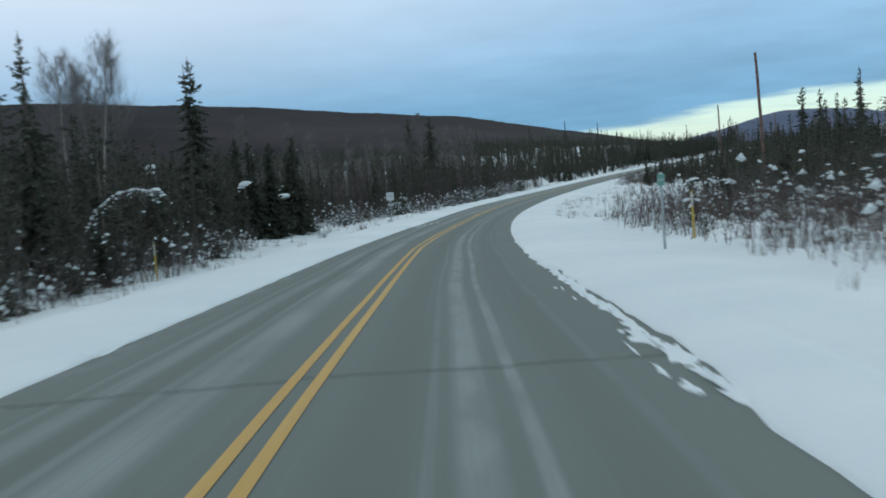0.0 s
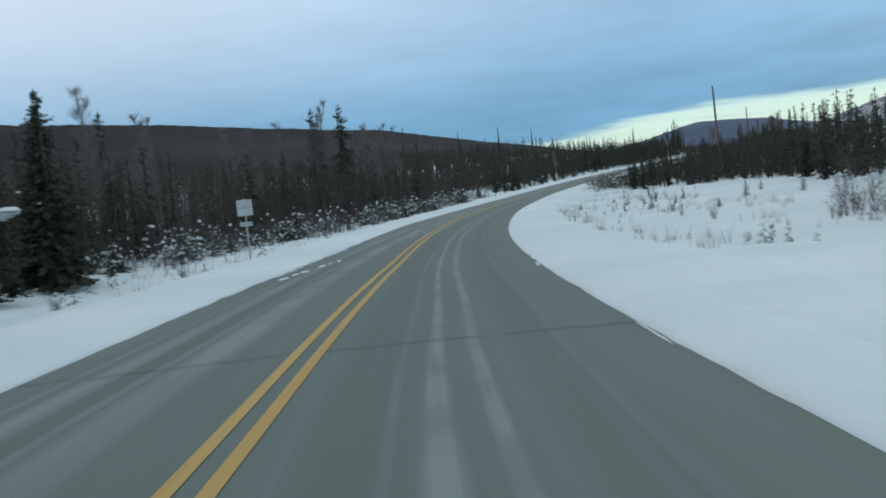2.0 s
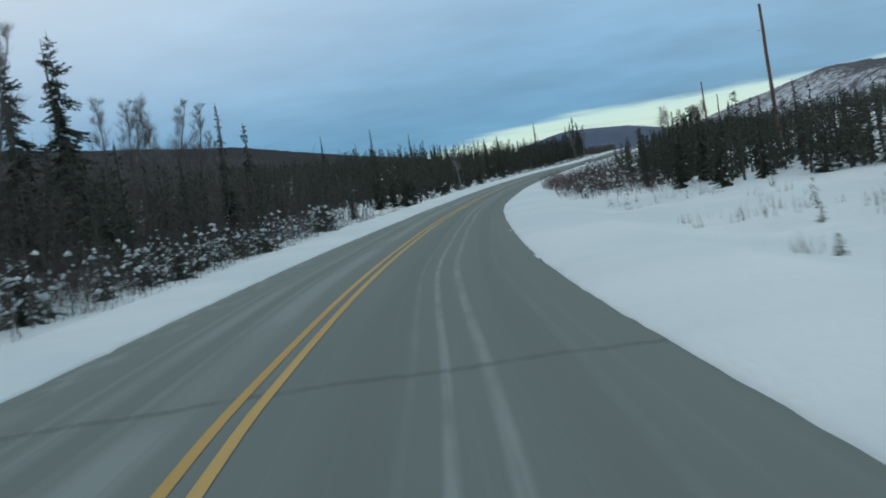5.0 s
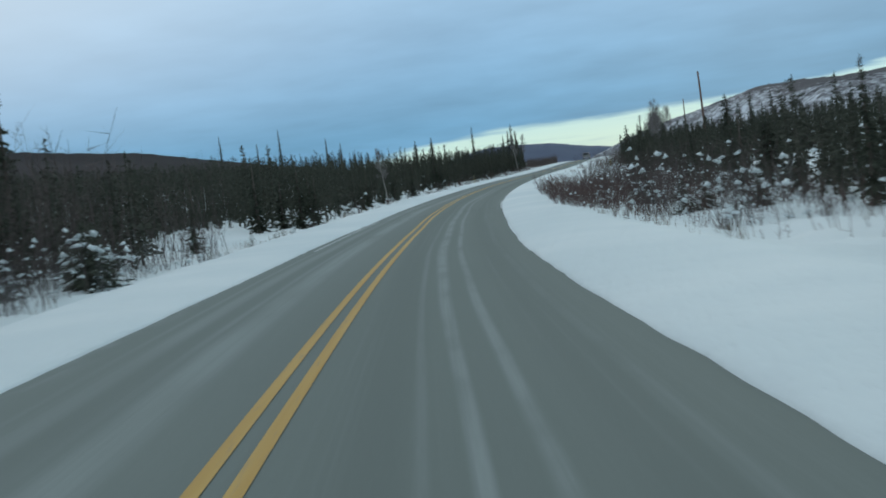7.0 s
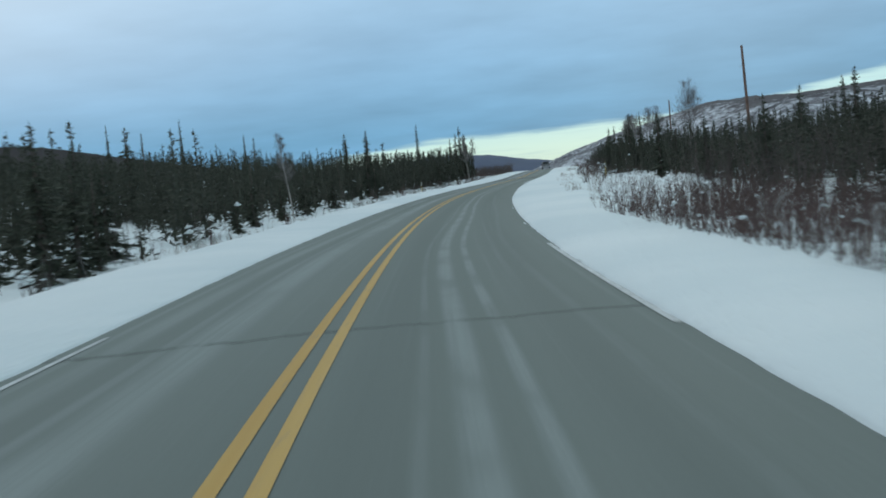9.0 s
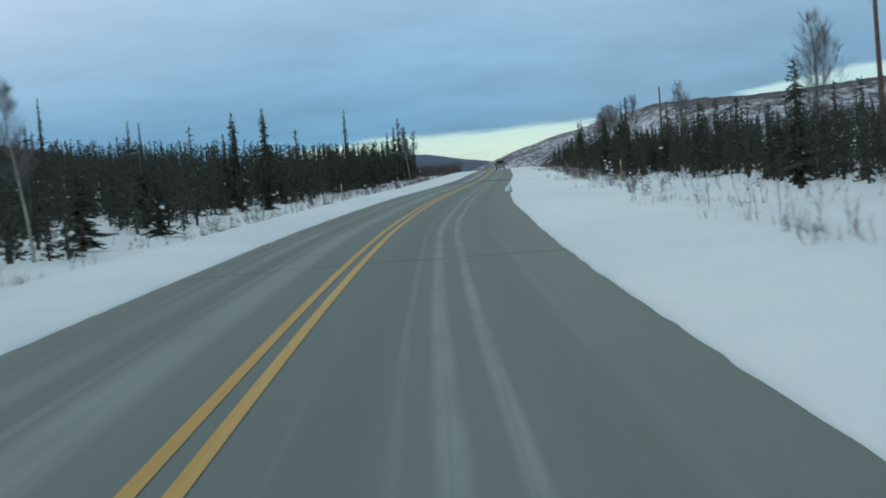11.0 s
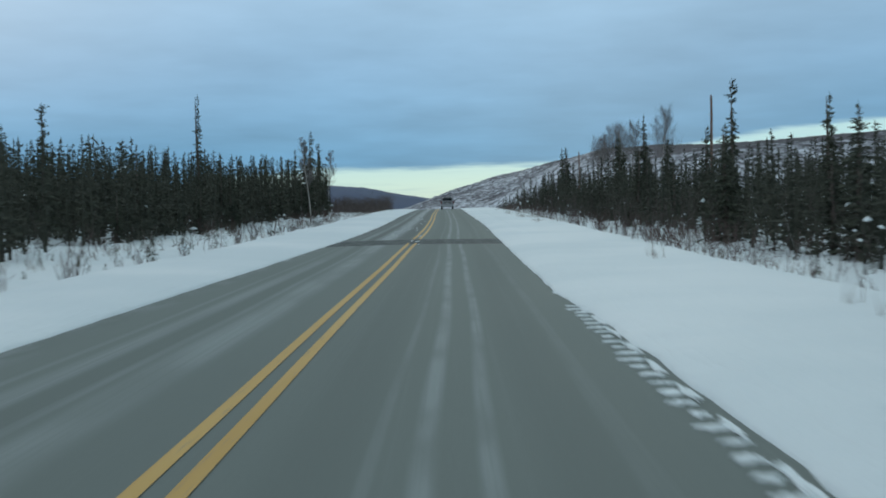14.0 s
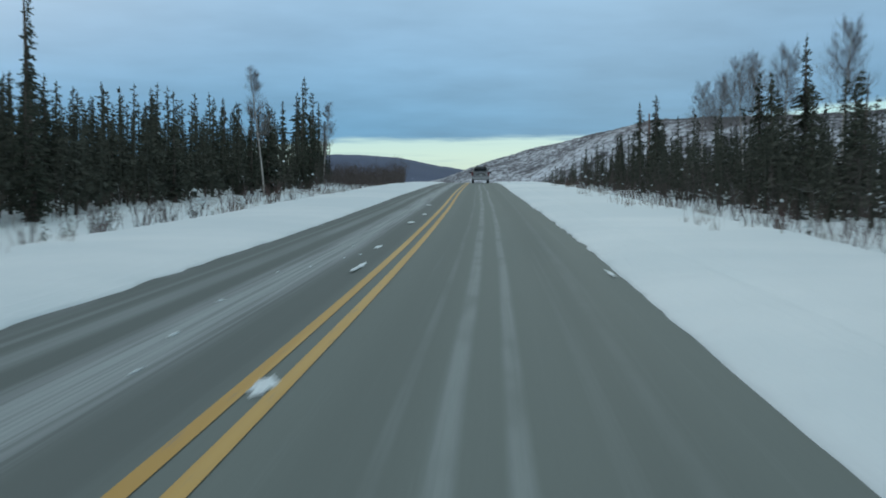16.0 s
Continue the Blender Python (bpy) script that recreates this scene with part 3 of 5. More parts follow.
def spruce_lists(rng, h, r, per_metre=30, gap=0.05, wide=0.024, club=False, tier=0.34, tight=0.3, bare=0.05):
    """Needles of a narrow spruce: drooping limbs with upturned ends in uneven whorls up the trunk, each hung with fine sprigs on both sides.
    per_metre: limbs in a metre of trunk; gap: between sprigs; bare: share of the trunk below the lowest limbs."""
    verts, faces = [], []
    lop = rng.uniform(0, 6.3)
    tiers = max(6, int(h / tier))
    spread = [rng.uniform(0.62, 1.15) for _ in range(tiers + 1)]
    shift = [rng.uniform(0.2, 0.8) for _ in range(tiers + 1)]
    count = max(16, int(per_metre * h))
    down, neck = Vector((0, 0, -1)), rng.uniform(0.74, 0.8)
    for k in range(count):
        t = bare + (0.985 - bare) * ((k + rng.random()) / count) ** 1.08
        level = min(int(t * tiers), tiers)
        t = t * (1 - tight) + tight * (level + shift[level]) / tiers
        full = (r * 1.12 * (1 - t) ** 0.72 + 0.05) * spread[level]
        if club and t > neck:
            full = r * (0.22 if t < neck + 0.05 else 0.36 * math.cos(min((abs(t - 0.89)) / 0.115, 1) * 1.5) ** 0.6 + 0.05)
        if t < bare + 0.10:
            full *= 0.45 + (t - bare) * 5.5
        a = rng.uniform(0, 2 * math.pi)
        length = full * rng.uniform(0.55, 1.15) * (1 + 0.2 * math.cos(a - lop - level * 2.1))
        d = Vector((math.cos(a), math.sin(a), 0))
        side = Vector((-d.y, d.x, 0))
        droop, lift = (rng.uniform(0.5, 1.0), rng.uniform(0.15, 0.45)) if t < 0.82 else (rng.uniform(-0.5, 0.2), rng.uniform(0.0, 0.3))
        sprigs = max(3, int(length / gap))
        for j in range(sprigs):
            u = (j + rng.random()) / sprigs
            base = d * (length * u) + Vector((0, 0, t * h + length * (lift * u * u - droop * u)))
            reach = (0.07 + 0.34 * length * (1.15 - u)) * rng.uniform(0.6, 1.15)
            if t < 0.7:
                way = (d * rng.uniform(0.2, 0.9) + side * rng.uniform(-1.0, 1.0) + down * rng.uniform(0.0, 1.1)).normalized()
            else:  # short steep sprigs close round the top
                way = (d * rng.uniform(0.1, 0.5) + side * rng.uniform(-0.4, 0.4) + down * rng.uniform(-1.0, 0.7)).normalized()
            across = way.cross(Vector((rng.uniform(-1, 1), rng.uniform(-1, 1), rng.uniform(-1, 1)))).normalized() * (wide * rng.uniform(0.75, 1.3) * (1.2 - 0.65 * t) + 0.03 * reach)
            n = len(verts)
            verts += [base - across, base + across, base + way * reach]
            faces.append((n, n + 1, n + 2))
    n = len(verts)
    verts += [Vector((-0.04, 0, h * 0.96)), Vector((0.04, 0.03, h * 0.96)), Vector((0, 0, h * 1.02)), Vector((0, -0.04, h * 0.965))]
    faces += [(n, n + 1, n + 2), (n + 1, n + 3, n + 2)]
    return verts, faces


def clump(v, f, p, size, r):
    """A small flattened lump of snow."""
    n = len(v)
    v.append(p + Vector((r.uniform(-0.2, 0.2) * size, r.uniform(-0.2, 0.2) * size, size * r.uniform(0.4, 0.95))))
    turn = r.uniform(0, 6.28)
    long = r.uniform(1.0, 1.7)
    for k in range(6):
        a = 1.047 * k
        x, y = math.cos(a) * size * long * r.uniform(0.35, 1.15), math.sin(a) * size * r.uniform(0.35, 1.1)
        v.append(p + Vector((x * math.cos(turn) - y * math.sin(turn), x * math.sin(turn) + y * math.cos(turn), r.uniform(-0.5, 0.3) * size)))
    v.append(p + Vector((0, 0, -size * 0.4)))
    for k in range(6):
        a, b = n + 1 + k, n + 1 + (k + 1) % 6
        f.append((n, a, b)), f.append((n + 7, b, a))


def snow_lists(rng, h, r, count, size):
    """Ragged lumps of snow along the limbs, longer outward than across."""
    verts, faces = [], []
    for _ in range(count):
        t = rng.uniform(0.03, 0.88)
        a, q = rng.uniform(0, 6.3), rng.uniform(0.5, 1.05) * r * (1 - t) ** 0.72
        n = len(verts)
        clump(verts, faces, Vector((0, 0, 0)), size * (0.2 + 1.2 * rng.random() ** 2.2), rng)
        turn = Matrix.Translation((math.cos(a) * q, math.sin(a) * q, h * t - 0.25 * q)) @ Matrix.Rotation(a, 4, "Z") @ Matrix.Rotation(rng.uniform(-0.1, 1.2), 4, "Y")
        turn = turn @ Matrix.Diagonal((rng.uniform(0.9, 1.9), rng.uniform(0.5, 1.0), 1, 1))
        verts[n:] = [turn @ v for v in verts[n:]]
    return verts, faces


def spruce(seed, h, r, snow=0, size=0.11, club=False, label="", tier=0.34, tight=0.3, fine=1.0):
    """A spruce as a thing: trunk, crown, snow lying on the limbs."""
    rng = random.Random(seed)
    root = new("spruce_tree")
    lean = Vector((rng.uniform(-0.02, 0.02) * h, rng.uniform(-0.02, 0.02) * h, h * 0.98))
    v, f = [], []
    tube(v, f, [(0, 0, -0.35), (0, 0, h * 0.2), lean * 0.6, lean], [0.028 * h ** 0.8, 0.022 * h ** 0.8, 0.013 * h ** 0.8, 0.012], 6)
    mesh_object("trunk", v, f, SPRUCE_BARK, root, True)
    if h > 4:
        v, f = spruce_lists(rng, h, r, 25 * fine, 0.035, 0.062, club, tier, tight)
    else:
        v, f = spruce_lists(rng, h, r, 34 if h > 2 else 46, 0.045 if h > 2 else 0.03, 0.03 if h > 2 else 0.013, club, 0.45, 0.15, 0.02)
    mesh_object("crown", v, f, NEEDLES, root)
    if snow:
        v, f = snow_lists(rng, h, r, snow, size)
        tagged(mesh_object("snow_load", v, f, SNOW, root, True, "small clumps of snow on the limbs"), kind="stuff")
    return tagged(root, label or "narrow dark green black spruce standing in snow", "tree", "roadside spruces")


def birch(seed, h, label, bark, broad=1.15, low=0.42):
    """A bare birch: pale trunk, forking limbs and a haze of fine twigs."""
    rng = random.Random(seed)
    root = new("birch_tree")
    tv, tf, wv, wf = [], [], [], []
    bend = [Vector((0, 0, -0.3))]
    d = Vector((rng.uniform(-0.03, 0.03), rng.uniform(-0.03, 0.03), 1)).normalized()
    for k in range(7):
        d = (d + Vector((rng.uniform(-0.07, 0.07), rng.uniform(-0.07, 0.07), 0.05))).normalized()
        bend.append(bend[-1] + d * (h / 7))
    base = 0.0085 * h
    tube(tv, tf, bend, [base * (1 - 0.8 * k / 7) + 0.006 for k in range(8)], 6)

    def grow(p, d, length, radius, depth):
        if not depth:
            w = Vector((d.y, -d.x, rng.uniform(-0.4, 0.4))).normalized() * radius
            n = len(wv)
            wv.extend((p - w, p + w, p + (d + Vector((0, 0, 0.15))) * length))
            wf.append((n, n + 1, n + 2))
            return
        pts, q, n = [p], p, 3
        for k in range(n):
            d = (d + Vector((rng.uniform(-0.2, 0.2), rng.uniform(-0.2, 0.2), rng.uniform(-0.02, 0.16)))).normalized()
            q = q + d * (length / n)
            pts.append(q)
        tube(wv, wf, pts, [radius * (1 - 0.65 * k / n) for k in range(n + 1)], 3)
        if depth:
            for k in range(rng.randint(5, 7) if depth > 1 else 17):
                at = pts[rng.randint(0, 2)].lerp(pts[3], rng.random())
                e = (d * 0.8 + Vector((rng.uniform(-0.9, 0.9), rng.uniform(-0.9, 0.9), rng.uniform(-0.3, 0.6)))).normalized()
                grow(at, e, length * (rng.uniform(0.4, 0.7) if depth > 1 else rng.uniform(0.6, 1.5)), max(radius * 0.5, 0.006) if depth > 1 else 0.0038, depth - 1)

    for k in range(int(20 + 2.3 * h)):
        t = rng.uniform(low, 0.99)
        i = min(int(t * 7), 6)
        p = bend[i].lerp(bend[i + 1], t * 7 - i)
        a = rng.uniform(0, 6.3)
        grow(p, Vector((math.cos(a) * 0.62, math.sin(a) * 0.62, 0.75)).normalized(), h * 0.19 * broad * (1.28 - t), 0.011 * (1.3 - t) + 0.006, 2)
    mesh_object("trunk", tv, tf, bark, root, True)
    mesh_object("crown", wv, wf, TWIGS, root)
    return tagged(root, label, "tree", "bare birches")


def shrub(seed, h, mat, label, snow=0):
    """A clump of bare stems from one root, forking upward."""
    rng = random.Random(seed)
    root = new("shrub")
    v, f = [], []
    for _ in range(rng.randint(10, 16)):
        a, lean = rng.uniform(0, 6.3), rng.uniform(0.1, 0.6)
        p = Vector((rng.uniform(-0.2, 0.2), rng.uniform(-0.2, 0.2), -0.08))
        d = Vector((math.cos(a) * lean, math.sin(a) * lean, 1)).normalized()
        length = h * rng.uniform(0.55, 1.05)
        mid = p + d * length * 0.5
        tip = mid + (d + Vector((rng.uniform(-0.2, 0.2), rng.uniform(-0.2, 0.2), 0))).normalized() * length * 0.5
        tube(v, f, [p, mid, tip], [0.014, 0.010, 0.004], 3)
        for _ in range(4):
            u = rng.uniform(0.3, 0.95)
            q = p.lerp(tip, u)
            e = (d + Vector((rng.uniform(-0.7, 0.7), rng.uniform(-0.7, 0.7), 0.2))).normalized()
            tube(v, f, [q, q + e * length * rng.uniform(0.15, 0.35)], [0.007, 0.003], 3)
    mesh_object("crown", v, f, mat, root)
    if snow:
        v, f = [], []
        for _ in range(snow):
            blob(v, f, (rng.uniform(-0.5, 0.5) * h * 0.7, rng.uniform(-0.5, 0.5) * h * 0.7, h * rng.uniform(0.1, 0.75)), rng.uniform(0.08, 0.2), rng, 0.45)
        tagged(mesh_object("snow_load", v, f, SNOW, root, True, "snow caught on the stems"), kind="stuff")
    return tagged(root, label, "shrub", "roadside shrubs")


def put_copy(proto, used, p, angle, size=1.0, girth=None):
    """The first use moves the prototype itself, later ones copy it. girth: its scale across."""
    m = Matrix.Translation(p) @ Matrix.Rotation(angle, 4, "Z")
    ob = proto
    if proto in used:
        ob = copy_thing(proto, m)
    used.add(proto)
    ob.matrix_basis = m
    ob.scale = (girth or size, girth or size, size)
    return ob


USED = set()
PINE = [
    spruce(11, 8.0, 0.95, 2), spruce(12, 8.0, 0.75, 1, club=True), spruce(13, 8.0, 1.05, 4), spruce(14, 8.0, 0.85, 0), spruce(15, 8.0, 0.70, 2, club=True),
    spruce(16, 8.0, 0.9, 1), spruce(17, 8.0, 1.1, 3, 0.15), spruce(18, 8.0, 0.8, 1),
]
SNAG = spruce(21, 11.0, 0.62, 0, label="tall thin ragged black spruce spire", tight=0.2)
BROAD = spruce(23, 7.0, 1.3, 4, label="broad dense dark spruce at the forest edge", tier=0.5, tight=0.1, fine=2.2)
FULL = spruce(22, 12.5, 1.75, 10, label="tall full spruce with a pointed top", tier=0.46, tight=0.33)
SPIRE = spruce(24, 12.5, 1.05, 4, label="tall narrow dense spruce rising above the forest", tier=0.36, tight=0.18, fine=1.5)
SAPLING = [spruce(31, 1.6, 0.42, 2, 0.08, label="small spruce sapling in the snow"), spruce(32, 1.6, 0.34, 0, label="small spruce sapling in the snow")]
LOADED = [spruce(41, 3.2, 1.25, 64, 0.13, label="bushy young spruce loaded with snow"), spruce(42, 3.2, 1.0, 44, 0.12, label="bushy young spruce loaded with snow"), spruce(43, 3.2, 1.5, 86, 0.14, label="bushy young spruce loaded with snow")]
BIRCHES = [birch(51, 11.0, "tall bare grey birch with fine twigs", YOUNG_BARK, 0.8, 0.32), birch(52, 9.5, "bare grey-brown birch with fine twigs", YOUNG_BARK, 0.85, 0.36),
           birch(53, 10.0, "bare birch with pale white trunk", BIRCH_BARK, 0.85, 0.4)]
WIDE_BIRCH = birch(55, 11.0, "tall bare birch with a pale trunk and broad twiggy head", BIRCH_BARK, 1.3, 0.45)
BUSHY = birch(54, 7.6, "bare bushy-headed birch standing among spruces", YOUNG_BARK, 1.5, 0.36)
put_copy(BUSHY, USED, spot(282.0, 17.7, -0.12), 0.5, 1.0, 0.88)
put_copy(BUSHY, USED, spot(328.0, 19.0, -0.12), 2.1, 0.98, 0.72)
BUSH = [shrub(61, 1.3, BRUSH, "bare brown willow shrub in the snow"), shrub(62, 1.5, WILLOW, "bare reddish willow shrub in the snow"),
        shrub(63, 1.2, BRUSH, "bare willow shrub holding clumps of snow", 9), shrub(64, 1.6, WILLOW, "bare reddish willow shrub in the snow")]

rng = random.Random(5)
TAKEN = {}


def free(s, o, gap):
    """Whether nothing stands within gap of a place; if so it is taken."""
    i, j = int(s // 3), int(o // 3)
    for a in (i - 1, i, i + 1):
        for b in (j - 1, j, j + 1):
            for u, v in TAKEN.get((a, b), ()):
                if (u - s) ** 2 + (v - o) ** 2 < gap * gap:
                    return False
    TAKEN.setdefault((i, j), []).append((s, o))
    return True


def stand(proto, s, o, top=None, tall=8.0, size=None):
    """A copy at a station and offset; top: height of its tip above the road."""
    p = spot(s, o, -0.12)
    if top is not None:
        size = (top - rise(s, o) + 0.12) / tall
    free(s, o, 0.1)
    size = size or 1.0
    return put_copy(proto, USED, p, rng.uniform(0, 6.28), size, 1.25 * size ** 0.6 if proto.name.startswith("spruce") else size)


# trees that stand out: station, offset, height of the tip above the road
stand(FULL, 64.8, -15.3, 11.5, 12.5), stand(FULL, 165.6, -20.0, 13.2, 12.5), stand(FULL, 169.5, -24.7, 13.4, 12.5), stand(FULL, 233.9, 20.5, 5.2, 12.5), stand(SPIRE, 320.7, -16.7, 7.9, 12.5), stand(SPIRE, 321.7, -19.6, 7.8, 12.5)
put_copy(PINE[1], USED, spot(350.0, 16.2, -0.12), 1.0, 1.0, 1.0)
stand(PINE[1], 351, -20.4, 7.2)
for s, o, top in ((195.3, -20.4, 11.0), (380.3, -62.4, 16.0), (444, -70.3, 15.6), (379.2, -75.9, 16.4), (385.5, -19.9, 10.9), (337, -52.3, 11.7), (364, -44.1, 10.7)):
    stand(SNAG, s, o, top, 11.0)
WEST_CURVE = (
    (36.8, -13, 8.6), (38.4, -13.6, 7), (60.5, -20, 9.3), (51.8, -14, 5.2), (82.1, -18, 7.6), (105.7, -20, 8.8), (75.6, -15, 6.9), (77.2, -14, 6.8), (84.3, -14, 7.5),
    (85.6, -14.8, 6.6), (118.5, -15, 6.4), (131.1, -16, 6.7), (200.4, -19.9, 9.4),
)
WEST_STRAIGHT = (
    (266.7, -28, 8.1), (281.3, -30, 8.4), (310.3, -18, 5.1), (316.5, -19, 5.8), (385, -19, 5.9),
    (405, -20, 6.5), (421, -20, 7.2), (470, -20.6, 13.2), (466, -19, 11), (473, -22, 11.6), (462, -20, 9.4), (478, -20.5, 9), (468, -23, 10.2), (458, -18, 8.2),
    (485, -21, 11.2), (491, -21, 9),
)
EAST_CURVE = (
    (126.9, 32.5, 10.3), (120.6, 33.5, 9.6), (111, 33.6, 8.7), (105, 34.5, 9.4), (100, 33.5, 10.2), (153.1, 31.6, 6.9), (148.9, 31.9, 6.4), (124, 34.5, 8.6), (115, 35, 8.2),
    (126.9, 32.3, 9.8), (169.7, 30.5, 6.7), (166.6, 13, 3.5), (170.8, 15, 3.9), (160.4, 14, 2.9), (267.7, 27.5, 6.2), (220.5, 19, 4), (227.8, 18, 3.7), (223.7, 19, 3.5),
    (227.8, 22, 4), (230.5, 24, 4.4), (248.2, 19, 4.4), (273, 14.5, 4.6), (292.8, 32.9, 6.9),
)
EAST_STRAIGHT = (
    (316.5, 19.8, 5.3), (319.6, 22, 5.3), (323.7, 19.7, 5.4), (347, 20.2, 6.5), (322, 16.5, 3.8), (373, 16, 5.2), (375, 18, 5.8), (358.3, 16.9, 5.7), (383, 16, 5.2),
    (359, 15, 3.5), (425, 16, 7.5), (459, 13.5, 2.8), (401.2, 21.2, 9.5), (402.3, 18.7, 7.4), (397, 18, 6.9), (379, 16.5, 5.2), (377, 16, 5.3), (447, 16, 5.1),
    (427, 16.5, 6), (449, 18.2, 8.5),
)
for k, (s, o, top) in enumerate(WEST_CURVE + WEST_STRAIGHT + EAST_CURVE + EAST_STRAIGHT):
    if 70 < s < 90 and o < 0:
        stand(BROAD, s, o, top, 7.0)
    else:
        stand(PINE[(k * 5) % 8], s, o, top)
BARE = (
    (51.8, -18, 9.9), (56.2, -18, 11.4), (58.3, -18.6, 10.4), (90.7, -20, 10.0), (101.3, -19, 9.8), (137.4, -22, 9.7), (156.2, -24, 11.2), (162.2, -23.2, 13.6), (187.2, -24, 11.2), (197.3, -26, 12.2), (174.9, -22, 10.5), (181, -23, 10.7),
    (189.2, -24, 12.0), (197.3, -24, 11.5), (178, -26, 11.0), (184, -21, 9.8), (110, -19, 9.0), (119, -24, 9.8), (147, -27, 10.5), (205, -24, 9.6), (265.8, -12.0, 5.6), (406.4, -13.0, 8.3), (465, -17.5, 9.8),
    (401, 20, 8.6), (411, 20, 8.8), (427, 20, 8.3), (397, 22, 9.6), (409, 20.8, 8.9), (415, 18.5, 8.0), (86, -19, 8.5), (130, -18.5, 8.0),
)
for k, (s, o, top) in enumerate(BARE):
    kind = 2 if s > 260 or (o > 0 and k % 2 == 0) else k % 2
    stand(WIDE_BIRCH, s, o, top, 11.0) if s < 60 or o > 0 else stand(BIRCHES[kind], s, o, top, (11.0, 9.5, 10.0)[kind])


def front(s, side):
    """Where the forest begins on either side."""
    if side < 0:
        return float(np.interp(s, (-70, 30, 55, 72, 90, 105, 125, 145, 188, 198, 215, 235, 290, 320, 370, 420, 440, 480, 520), (11, 11, 12, 15, 17.5, 17, 14.5, 12.8, 13.0, 10.5, 10.0, 9.8, 11.0, 14.5, 15, 13.5, 15, 18, 24)))
    return float(np.interp(s, (-70, 60, 78, 92, 130, 145, 170, 180, 205, 228, 240, 272, 298, 312, 330, 430, 480, 520), (13.0, 13.5, 16.0, 25.0, 25.0, 24.0, 14.0, 11.5, 12.0, 11.6, 14.8, 16.2, 16.2, 13.0, 12.4, 12.2, 11.5, 11)))


def tall_at(s, side):
    if side < 0:
        return float(np.interp(s, (-70, 60, 100, 175, 200, 250, 300, 420, 450, 480, 520), (5.8, 5.8, 5.8, 5.4, 4.6, 4.5, 4.2, 5.5, 6.5, 4.0, 2.2)))
    return float(np.interp(s, (-70, 70, 85, 140, 200, 220, 300, 400, 440, 480, 520), (3.2, 3.2, 5.0, 4.9, 2.8, 3.0, 3.7, 4.5, 4.4, 2.8, 2.0)))


# nearest rank: trees of their own
count = 0
while count < 105:
    side = rng.choice((-1, -1, 1))
    s = rng.uniform(20, 455)
    o = side * (front(s, side) + rng.random() ** 1.5 * 5)
    if not free(s, o, 1.25):
        continue
    h = tall_at(s, side) * rng.choice((0.45, 0.6, 0.75, 0.85, 0.95, 1.05, 1.15)) * rng.uniform(0.9, 1.1)
    proto = rng.choice(PINE)
    put_copy(proto, USED, spot(s, o, -0.12), rng.uniform(0, 6.28), h / 8.0, (h / 8.0) ** 0.55 * rng.uniform(1.05, 1.55))
    count += 1


def forest(name, label, side, near, far, seed, dense):
    """The woods behind the first rank, as one mass: near trees, then coarser ones further in. dense: the stretches where they crowd."""
    r = random.Random(seed)
    kinds = []
    for k in range(20):
        wide = r.uniform(0.75, 1.1)
        v, f = spruce_lists(r, 7.0, wide, 8, 0.17, 0.13, k % 5 == 0, 0.5, 0.1, r.uniform(0.05, 0.12)) if k < 10 else spruce_lists(r, 7.0, wide, 3.4, 0.24, 0.33, k % 5 == 0, 0.7)
        tube(v, f, [(0, 0, -0.3), (0, 0, 6.6)], [0.09, 0.02], 3)
        kinds.append((np.array([tuple(p) for p in v]), f))
    chunks, faces, n, made, tries = [], [], 0, 0, 0
    while made < near + far and tries < 60000:
        tries += 1
        s = r.uniform(*(r.choice(dense) if r.random() < 0.45 else (12, 520)))
        deep = r.random() ** 1.2 * 16 if made < near else 7 + r.random() ** 1.5 * (100 if side < 0 else 75)
        o = side * (front(s, side) + 0.6 + deep)
        if 185 < s < 235 and side > 0 and deep < 18 and noise.noise((s * 0.13, o * 0.22, 5.0)) > 0.0:
            continue
        if 196 < s < 345 and side < 0 and deep < 11 and (noise.noise((s * 0.16, o * 0.22, 8.0)) > (-0.22 if s < 262 else -0.05) or (deep < 6 and r.random() < 0.5)):
            continue  # snowy gaps between the front trees
        if side < 0 and s < 192 and r.random() < (0.5 if s > 96 else 0.25) and deep < 45:
            continue  # broadleaf stems stand here instead
        if not free(s, o, 0.75 if deep < 20 else 1.1):
            continue
        h = tall_at(s, side) * r.choice((0.3, 0.45, 0.6, 0.75, 0.85, 0.95, 1.05, 1.2)) / 7.0
        if deep > 18:
            h = tall_at(s, side) * r.uniform(0.7, 1.25) / 7.0
        v, f = kinds[r.randrange(10) + (10 if deep > 18 else 0)]
        a = r.uniform(0, 6.28)
        c, q = math.cos(a), math.sin(a)
        w = h ** 0.6 * r.uniform(1.05, 1.6)
        p = spot(s, o, -0.1)
        tilt = r.uniform(-0.03, 0.03)
        placed = np.stack([(v[:, 0] * c - v[:, 1] * q) * w + p.x + v[:, 2] * tilt, (v[:, 0] * q + v[:, 1] * c) * w + p.y, v[:, 2] * h + p.z], 1)
        chunks.append(placed)
        faces += [tuple(i + n for i in face) for face in f]
        n += len(v)
        made += 1
    ob = mesh_object(name, np.concatenate(chunks).tolist(), faces, FAR_NEEDLES)
    return tagged(ob, label, "forest", kind="stuff")


forest("spruce_forest", "dense dark spruce forest behind the road's verge", -1, 2700, 3800, 71, ((190, 400), (190, 400), (24, 104)))
forest("spruce_forest", "dense dark spruce forest behind the road's verge", 1, 2400, 1500, 72, ((295, 470), (84, 205), (222, 300)))


